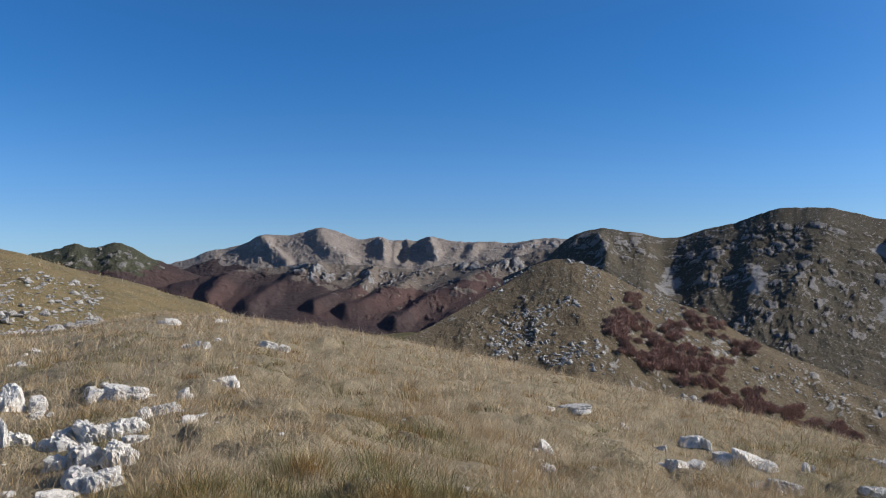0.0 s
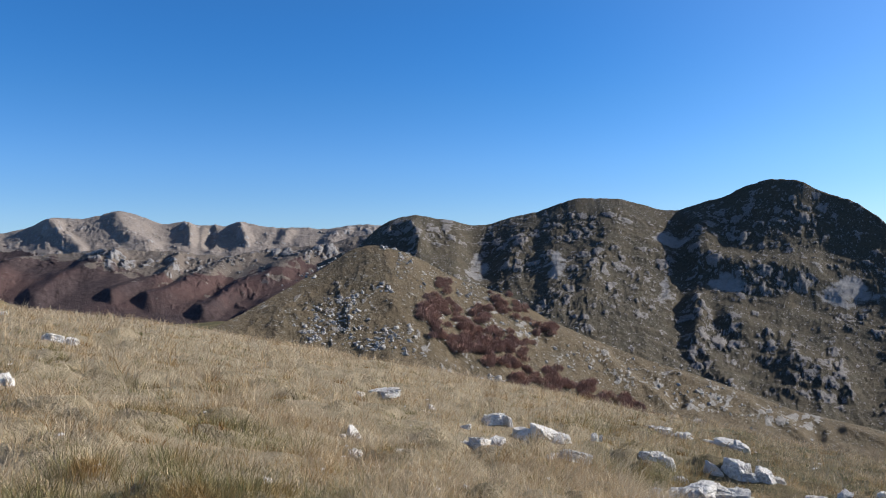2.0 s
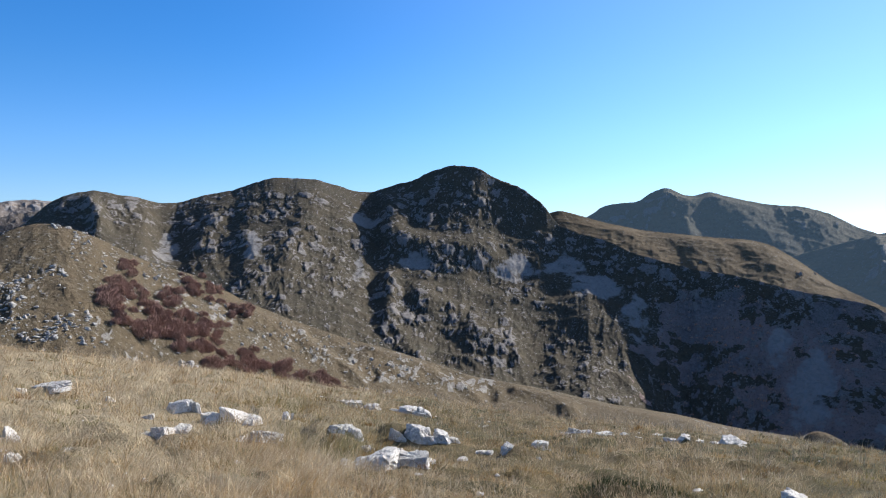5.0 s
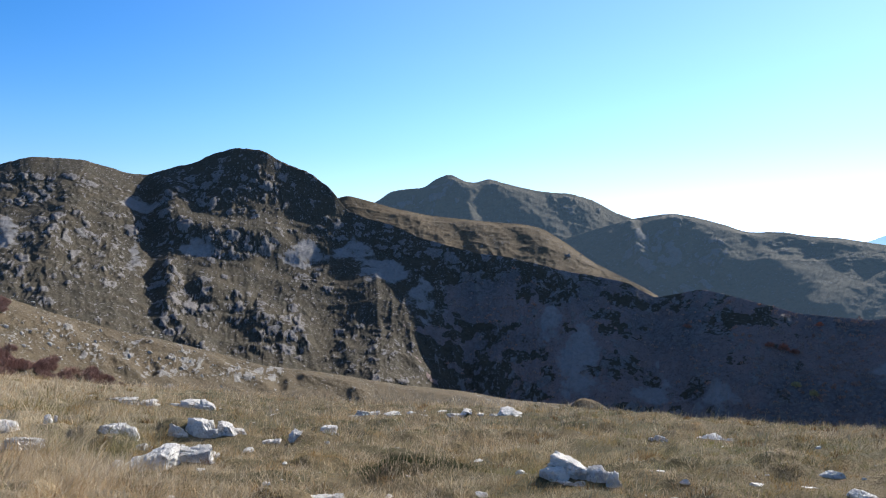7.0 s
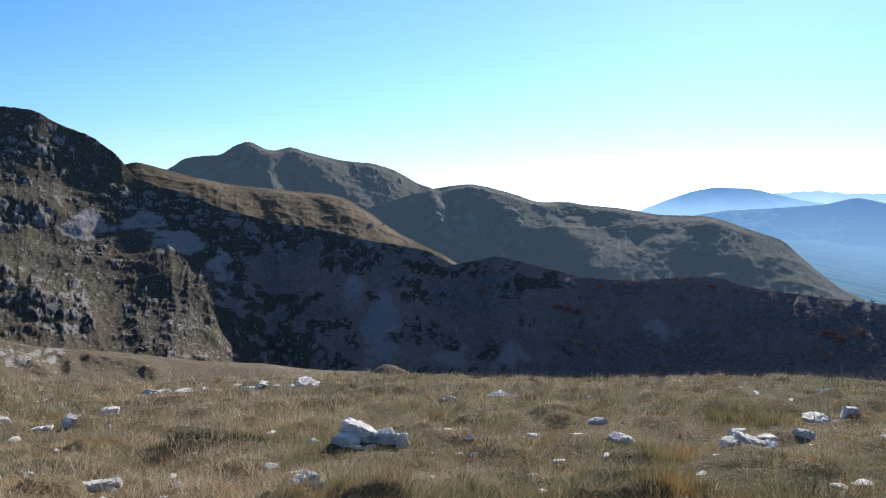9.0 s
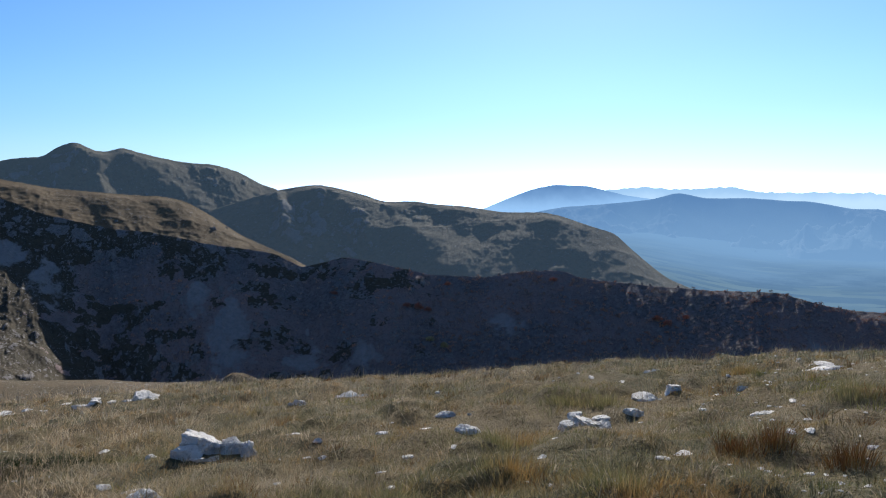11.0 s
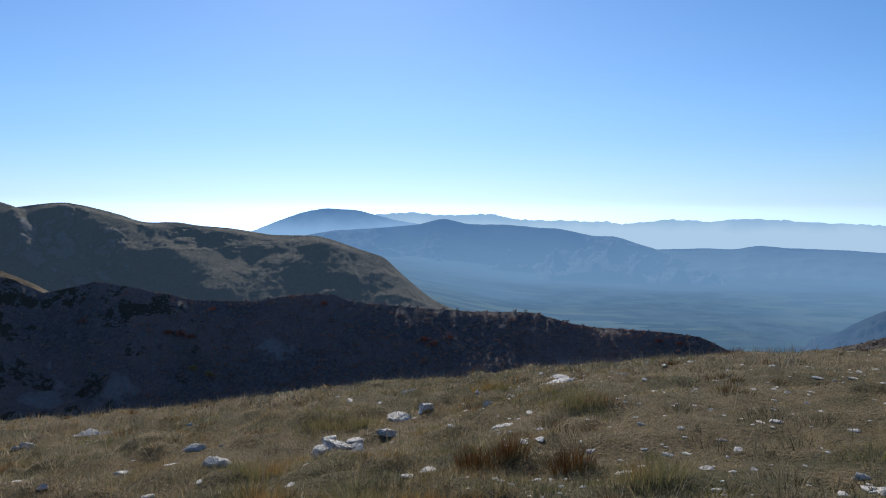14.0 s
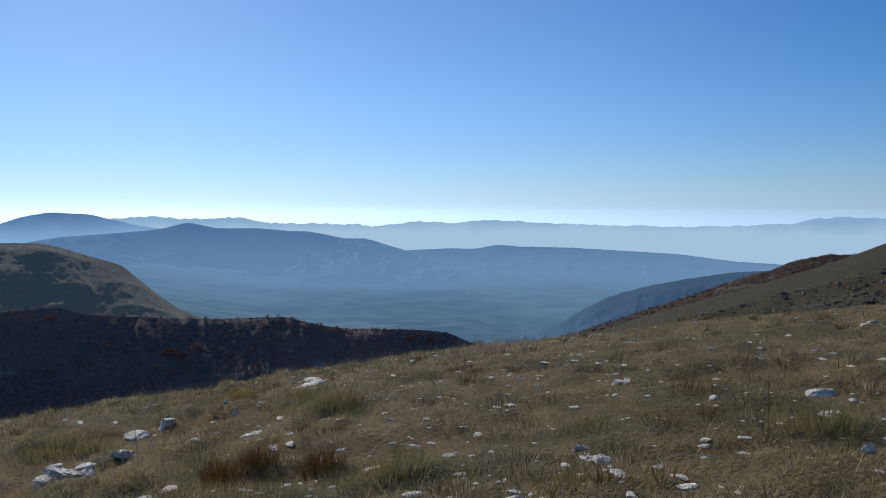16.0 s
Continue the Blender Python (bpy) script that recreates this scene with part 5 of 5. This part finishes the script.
s = Shader("yellow_leaves", 0.9, 0.05)
s.color(s.mix(s.island(), (0.46, 0.38, 0.19), (0.32, 0.27, 0.14)))
M_GOLD = s
s = Shader("scarlet_leaves", 0.9, 0.05)
s.color(s.mix(s.island(), (0.40, 0.19, 0.13), (0.25, 0.13, 0.10)))
M_SCARLET = s
for name, mat, label, spots in (("golden_tree", M_GOLD, "golden autumn tree on a shaded mountainside", [(77.3, -11.8, 5), (78.3, -12.3, 5)]),
                                ("scarlet_tree", M_SCARLET, "scarlet autumn tree on a shaded mountainside", [(75.6, -9.2, 5), (76.4, -9.4, 6), (77.1, -9.6, 5), (70.1, -8.1, 4), (78.6, -7.6, 4), (86.6, -7.4, 4), (94.1, -10.2, 5), (94.9, -10.5, 5), (96.1, -10.0, 4), (111.5, -9.8, 4), (113.0, -9.9, 4)])):
    for k, (a, e, w) in enumerate(spots):
        p = cirque.place(a, e)
        rng = np.random.default_rng(60 + k)
        tree = tagged(new(name), label, "tree", "bright trees in the woods")
        tree.location = p
        size = np.array([1.0, 1.0, 1.0]) * w
        part("crown", mesh_of("crown", *clump(rng, 260, size, 0.3 * w), mat), tree)
        part("trunk", mesh_of("trunk", *stems(rng, 4, size), M_BARK), tree)

# ---- crags standing out of the mountainsides ----
s = Shader("crag_limestone", 0.95, 0.1)
_a, _b, _g = s.noise(1.6, 5, 0.65), s.noise(5, 5, 0.7), s.upright()
_c = s.mix(s.step(_a, 0.35, 0.65), (0.17, 0.156, 0.144), (0.27, 0.25, 0.235))
_c = s.mix(s.step(_b, 0.55, 0.7), _c, (0.075, 0.07, 0.06))
s.color(s.mix(s.math("MULTIPLY", s.step(s.math("ADD", _g, s.math("MULTIPLY", _a, 0.4)), 0.95, 1.15), 0.9), _c, (0.115, 0.092, 0.055)))
s.bump(s.math("ADD", _a, _b), 0.9, 0.5)
M_CRAG = s
CRAG_MESHES = [mesh_of("crag", rock_shape(800 + i, 3, 7, 0.5, 0.5)[0], BALLS[3][1], M_CRAG) for i in range(8)]


def crags_on(mountain, count, a0, a1, e0, e1, size, seed, keep=0.0):
    """Crags in loose groups on the face, parts of their mountain."""
    rng = np.random.default_rng(seed)
    a, e = 0.0, 0.0
    for k in range(count):
        if k % 4 == 0:
            a, e = rng.uniform(a0, a1), rng.uniform(e0, e1)
        top = float(np.degrees(np.arctan2(*[v[mountain.rows - 1, int(np.argmin(np.abs(mountain.az - a)))] for v in (mountain.z, mountain.r)])))
        p = mountain.place(a + rng.normal() * 0.5, min(e + rng.normal() * 0.25, top - keep))
        w = size * 2.6 ** rng.uniform(-1, 1)
        ob = part("crag", CRAG_MESHES[int(rng.integers(8))], mountain.ob)
        ob.matrix_world = pose(p.x, p.y, p.z - 0.12 * w, rng.uniform(-15, 15), rng.uniform(-15, 15), rng.uniform(0, 360)) @ Matrix.Diagonal((0.5 * w, 0.5 * w * rng.uniform(0.6, 1), 0.42 * w * rng.uniform(0.6, 1.1), 1))


crags_on(cirque, 60, 9, 47, -8.5, 1.5, 2.6, 1, 0.7)
crags_on(upland, 10, 46, 64, -3, 0, 5.0, 6, 0.4)
crags_on(far_range, 16, -16, 8, 0.8, 2.6, 18.0, 7, 0.3)
crags_on(cliff_range, 24, -12, 8, -0.8, 0.9, 16.0, 8, 0.2)
crags_on(dark_peaks, 24, -28, -20, 0.3, 1.8, 18.0, 9, 0.2)

scatter_stones("slope_rubble", 1500, polar_pick(128, 152, 60, 86), (0.2, 0.9), M_CRAG, 8, "dark limestone rubble on a grassy slope", lift=0.0)

# ---- grass ----
s = Shader("dry_grass", 0.75, 0.15)
_patch = s.noise(0.22, 4, 0.6)
_spot = s.noise(1.3, 4, 0.65)
_i = s.island()
_straw = s.ramp(_i, (0.0, (0.36, 0.275, 0.165)), (0.35, (0.55, 0.44, 0.295)), (0.7, (0.72, 0.61, 0.44)), (0.9, (0.45, 0.32, 0.185)))
_green = s.ramp(_i, (0.0, (0.12, 0.122, 0.05)), (0.5, (0.19, 0.178, 0.078)), (0.85, (0.33, 0.275, 0.14)))
_rust = s.ramp(_i, (0.0, (0.22, 0.12, 0.04)), (0.6, (0.36, 0.20, 0.07)), (1.0, (0.45, 0.33, 0.14)))
_c = s.mix(s.step(s.math("ADD", _patch, s.math("MULTIPLY", s.mask("green"), 0.35)), 0.54, 0.74), _straw, _green)
_c = s.mix(s.math("MULTIPLY", s.step(_spot, 0.47, 0.63), 0.75), _c, _rust)
s.color(_c)
_tr = s.t.nodes.new("ShaderNodeBsdfTranslucent")
s.t.links.new(_c, _tr.inputs["Color"])
_mx = s.t.nodes.new("ShaderNodeMixShader")
_mx.inputs[0].default_value = 0.32
s.t.links.new(s.b.outputs[0], _mx.inputs[1])
s.t.links.new(_tr.outputs[0], _mx.inputs[2])
s.t.links.new(_mx.outputs[0], next(n for n in s.t.nodes if n.type == "OUTPUT_MATERIAL").inputs["Surface"])
M_GRASS = s


def blades(name, x, y, tall, wide, lean, green, mat, label, category="grass", kind="stuff"):
    """Bent, tapering blades rooted at (x, y): a quad and a tip each."""
    n = len(x)
    rng = np.random.default_rng(n)
    keep = np.ones(n, bool)
    for ox, oy, a, b in ROCK_SPOTS:
        near = (x - ox) ** 2 + (y - oy) ** 2 < (0.4 * (a + b)) ** 2
        keep &= ~near
    x, y, tall, wide, lean, green = x[keep], y[keep], tall[keep], wide[keep], lean[keep], green[keep]
    n = len(x)
    root = np.stack([x, y, ground_z(x, y) - 0.015], 1)
    t = rng.uniform(0, 6.283, n)
    side = np.stack([np.cos(t), np.sin(t), np.zeros(n)], 1) * wide[:, None] * 0.5
    up = np.stack([lean[:, 0], lean[:, 1], np.ones(n)], 1)
    up /= np.linalg.norm(up, axis=1)[:, None]
    mid = root + up * tall[:, None] * 0.55
    bend = up + np.stack([lean[:, 0] * 1.2, lean[:, 1] * 1.2, -0.15 * np.ones(n)], 1)
    tip = mid + bend / np.linalg.norm(bend, axis=1)[:, None] * tall[:, None] * 0.5
    V = np.stack([root - side, root + side, mid + side * 0.75, mid - side * 0.75, tip], 1).reshape(-1, 3)
    k = np.arange(n, dtype=np.int32)[:, None] * 5
    loops = np.concatenate([k, k + 1, k + 2, k + 3, k + 3, k + 2, k + 4], 1).ravel()
    starts = (np.arange(n, dtype=np.int32)[:, None] * 7 + np.array([0, 4], dtype=np.int32)).ravel()
    me = bpy.data.meshes.new(name)
    me.vertices.add(len(V))
    me.vertices.foreach_set("co", V.astype(np.float32).ravel())
    me.loops.add(len(loops))
    me.loops.foreach_set("vertex_index", loops.astype(np.int32))
    me.polygons.add(len(starts))
    me.polygons.foreach_set("loop_start", starts.astype(np.int32))
    me.attributes.new("green", "FLOAT", "POINT").data.foreach_set("value", np.repeat(green, 5).astype(np.float32))
    me.materials.append(mat.m)
    me.update()
    return tagged(new(name, me), label, category, kind=kind)


def meadow_grass(name, tufts, per, a0, a1, r0, r1, seed, label):
    """Tufts spread over a stretch of the meadow, thinner and coarser with distance."""
    rng = np.random.default_rng(seed)
    a, r = np.radians(rng.uniform(a0, a1, tufts)), r0 * (r1 / r0) ** rng.uniform(0, 1, tufts)
    x, y = r * np.sin(a), r * np.cos(a)
    az = np.degrees(a)
    lush = fbm(x / 2.4, y / 2.4, 3, 311)
    patch = fbm(x / 7.5, y / 7.5, 3, 312)
    short = smooth(az, 100, 125) * 0.68 + smooth(az, 45, 75) * (1 - smooth(az, 100, 125)) * 0.3
    green = smooth(patch, 0.5, 0.62) * 0.4 + smooth(az, 85, 115) * 0.2 + (1 - smooth(r, 7.5, 10.5)) * (1 - smooth(az, -4, 12)) * 2.6 * smooth(lush, 0.3, 0.55)
    green = green + 0.3 * smooth(az, 55, 80) - 0.3 * (1 - smooth(az, 50, 66))
    tussock = smooth(fbm(x / 0.8, y / 0.8, 2, 313), 0.51, 0.61)
    green = green + 0.2 * tussock * smooth(az, 60, 90) + 0.25 * tussock
    track = np.exp(-((x - np.interp(y, (9.1, 10.2, 11.6, 12.95, 16.1), (0.19, -0.66, -1.57, -2.83, -3.96))) / 0.25) ** 2) * smooth(y, 8, 9.5) * (1 - smooth(y, 15, 17))
    green = green + 1.3 * track
    short = short + 0.45 * track
    short = short * (1 - 0.7 * smooth(r, 11, 19) * (1 - smooth(az, 110, 122)))
    tall = (1 - 0.3 * smooth(az, 22, 45)) * (0.10 + 0.06 * (1 - smooth(az, 30, 60)) + 0.21 * smooth(lush, 0.3, 0.7) + 0.16 * tussock) * (1 - short) * (1 - 0.4 * np.clip(green, 0, 1))
    keep = rng.uniform(0, 1, tufts) < 0.35 + 0.4 * (1 - smooth(az, 55, 90)) + 0.9 * smooth(lush, 0.3, 0.6)
    x, y, r, tall, green = x[keep], y[keep], r[keep], tall[keep], green[keep]
    m = len(x)
    spread = 0.035 + 0.0035 * r
    X = np.repeat(x, per) + rng.normal(size=m * per) * np.repeat(spread, per)
    Y = np.repeat(y, per) + rng.normal(size=m * per) * np.repeat(spread, per)
    off = np.stack([X - np.repeat(x, per), Y - np.repeat(y, per)], 1) / np.repeat(spread, per)[:, None]
    wind = np.array([0.22, -0.10])
    lean = off * 0.4 + wind + rng.normal(size=(m * per, 2)) * 0.5
    H = np.repeat(tall, per) * rng.uniform(0.45, 1.25, m * per)
    W = np.maximum(0.0042, np.repeat(r, per) * 0.00055) * rng.uniform(0.6, 1.3, m * per)
    return blades(name, X, Y, H, W, lean, np.repeat(green, per), M_GRASS, label)


meadow_grass("meadow_grass", 26000, 9, -36, 150, 2.6, 11, 21, "tufted golden and green mountain grass in autumn")
meadow_grass("hillside_grass", 2600, 6, -40, -12, 45, 110, 23, "dry straw-coloured grass on a stony hillside")
meadow_grass("slope_grass", 13000, 12, -38, 150, 10, 55, 22, "dry straw-coloured grass on the sloping meadow")


def tuft(x, y, count, tall, spread, green, label, mat=None, name="grass_tuft"):
    rng = np.random.default_rng(int(1000 * abs(x) + 77 * abs(y)))
    off = rng.normal(size=(count, 2))
    return blades(name, x + off[:, 0] * spread, y + off[:, 1] * spread, tall * rng.uniform(0.6, 1.15, count), np.full(count, 0.005), off * 0.16 + rng.normal(size=(count, 2)) * 0.12,
                  np.full(count, green), mat or M_GRASS, label, "grass tuft", "stuff")


s = Shader("rusty_sedge", 0.8, 0.1)
s.color(s.ramp(s.island(), (0.0, (0.13, 0.055, 0.02)), (0.5, (0.30, 0.15, 0.045)), (1.0, (0.42, 0.29, 0.11))))
M_SEDGE = s
s = Shader("juniper_needles", 0.8, 0.15)
s.color(s.ramp(s.island(), (0.0, (0.03, 0.045, 0.018)), (0.7, (0.07, 0.09, 0.03)), (1.0, (0.12, 0.12, 0.05))))
M_JUNIPER = s
for x, y in ((6.35, -1.15), (6.5, -1.45), (6.1, -1.9)):
    tuft(x, y, 300, 0.19, 0.085, 0, "rust-coloured sedge tuft in short turf", M_SEDGE, "sedge_tuft")
for x, y in ((7.3, 6.0), (7.6, 5.7), (7.0, 6.2)):
    tuft(x, y, 700, 0.12, 0.24, 1, "low dark green juniper mat in the grass", M_JUNIPER, "juniper_mat")
for x, y in ((6.05, 0.55), (9.8, 0.3), (9.6, -0.2), (7.7, 0.75), (5.3, -0.3), (12.0, -2.2), (8.4, -2.6), (5.2, -2.2), (-1.2, 6.4), (-0.6, 6.9), (4.0, -4.9)):
    tuft(x, y, 420, 0.17, 0.14, 1, "dark green grass tuft in the meadow", M_GRASS)

# a dry stalk standing in the turf
stalk = tagged(new("dry_stalk"), "thin dry brown flower stalk standing in turf", "plant")
_zs = float(ground_z(np.array([4.07]), np.array([-4.46]))[0])
stalk.location = (4.07, -4.46, _zs)
_v, _f = [], []
for j, (dx, zz) in enumerate(((0, -0.02), (0.004, 0.12), (0.0, 0.24), (0.008, 0.36))):
    _v += [(dx + 0.004 * math.cos(t), 0.004 * math.sin(t), zz) for t in (0, 1.57, 3.14, 4.71)]
for j in range(3):
    _f += [[4 * j + i, 4 * j + (i + 1) % 4, 4 * j + 4 + (i + 1) % 4, 4 * j + 4 + i] for i in range(4)]
part("stem", mesh_of("stem", _v, _f, M_SEDGE), stalk)
_rng = np.random.default_rng(8)
part("seed_head", mesh_of("seed_head", clump(_rng, 24, np.array([0.02, 0.02, 0.04]), 0.02)[0] + (0.008, 0, 0.34), clump(np.random.default_rng(8), 24, np.array([0.02, 0.02, 0.04]), 0.02)[1], M_SEDGE), stalk)


def tussocks(name, count, per, a0, a1, r0, r1, tall, spread, green, mat, seed, label, wide=0.005, loose=0.2):
    """Many separate tufts of one kind as one thing that nobody could count."""
    rng = np.random.default_rng(seed)
    a, r = np.radians(rng.uniform(a0, a1, count)), r0 * (r1 / r0) ** rng.uniform(0, 1, count)
    k = rng.uniform(0.6, 1.4, count)
    off = rng.normal(size=(count * per, 2))
    X = np.repeat(r * np.sin(a), per) + off[:, 0] * np.repeat(k, per) * spread
    Y = np.repeat(r * np.cos(a), per) + off[:, 1] * np.repeat(k, per) * spread
    H = tall * np.repeat(k, per) * rng.uniform(0.5, 1.15, count * per)
    W = np.maximum(wide, np.repeat(r, per) * 0.0006)
    return blades(name, X, Y, H, W, off * loose + (0.1, -0.05) + rng.normal(size=(count * per, 2)) * 0.16, np.full(count * per, green) if green >= 0 else np.repeat(rng.uniform(-0.9, 2.0, count), per), mat, label)


s = Shader("dark_sedge", 0.8, 0.1)
s.color(s.ramp(s.island(), (0.0, (0.09, 0.08, 0.038)), (0.5, (0.185, 0.155, 0.073)), (0.9, (0.36, 0.285, 0.145))))
M_DARK = s
s = Shader("bleached_stalk", 0.7, 0.2)
s.color(s.mix(s.island(), (0.62, 0.50, 0.32), (0.42, 0.30, 0.17)))
M_STALK = s
s = Shader("yellow_green_tuft", 0.8, 0.1)
s.color(s.ramp(s.island(), (0.0, (0.16, 0.15, 0.03)), (0.6, (0.38, 0.33, 0.07)), (1.0, (0.45, 0.40, 0.16))))
M_YELLOW = s
tussocks("green_tussocks", 520, 50, 22, 150, 4.2, 26, 0.105, 0.095, 1.0, M_DARK, 51, "dark olive grass tussocks dotted over the meadow", 0.005, 0.5)
tussocks("near_tussocks", 60, 80, -25, 22, 4.5, 14, 0.16, 0.11, 1.0, M_DARK, 52, "dark olive grass tussocks near white rocks")
tussocks("rusty_tussocks", 150, 60, -20, 150, 4.2, 24, 0.13, 0.075, 0.0, M_SEDGE, 53, "rust-brown sedge tussocks in the meadow", 0.005, 0.4)
tussocks("yellow_tussocks", 26, 60, 55, 130, 4.5, 14, 0.10, 0.07, 0.0, M_YELLOW, 54, "yellow-green tufts in short turf")
tussocks("bleached_stalks", 2600, 1, -35, 150, 4.2, 34, 0.38, 0.01, 0.0, M_STALK, 55, "thin bleached grass stalks above the meadow", 0.003, 0.3)
tussocks("domed_tussocks", 1500, 55, -34, 106, 4.6, 28, 0.105, 0.115, -1.0, M_GRASS, 57, "domed grass tussocks in tan, olive and rust", 0.0042, 0.6)
tussocks("crest_stalks", 2600, 2, 20, 122, 13, 34, 0.27, 0.05, 0.0, M_STALK, 58, "thin brown seed stalks along the edge of the meadow", 0.004, 0.2)
tussocks("turf_tussocks", 420, 40, 100, 150, 4.0, 26, 0.065, 0.10, -1.0, M_GRASS, 59, "low domed tufts in short olive turf", 0.005, 0.55)
tussocks("short_turf", 9000, 9, 94, 150, 3.2, 24, 0.04, 0.07, -1.0, M_GRASS, 60, "short grazed olive and brown turf", 0.004, 0.5)
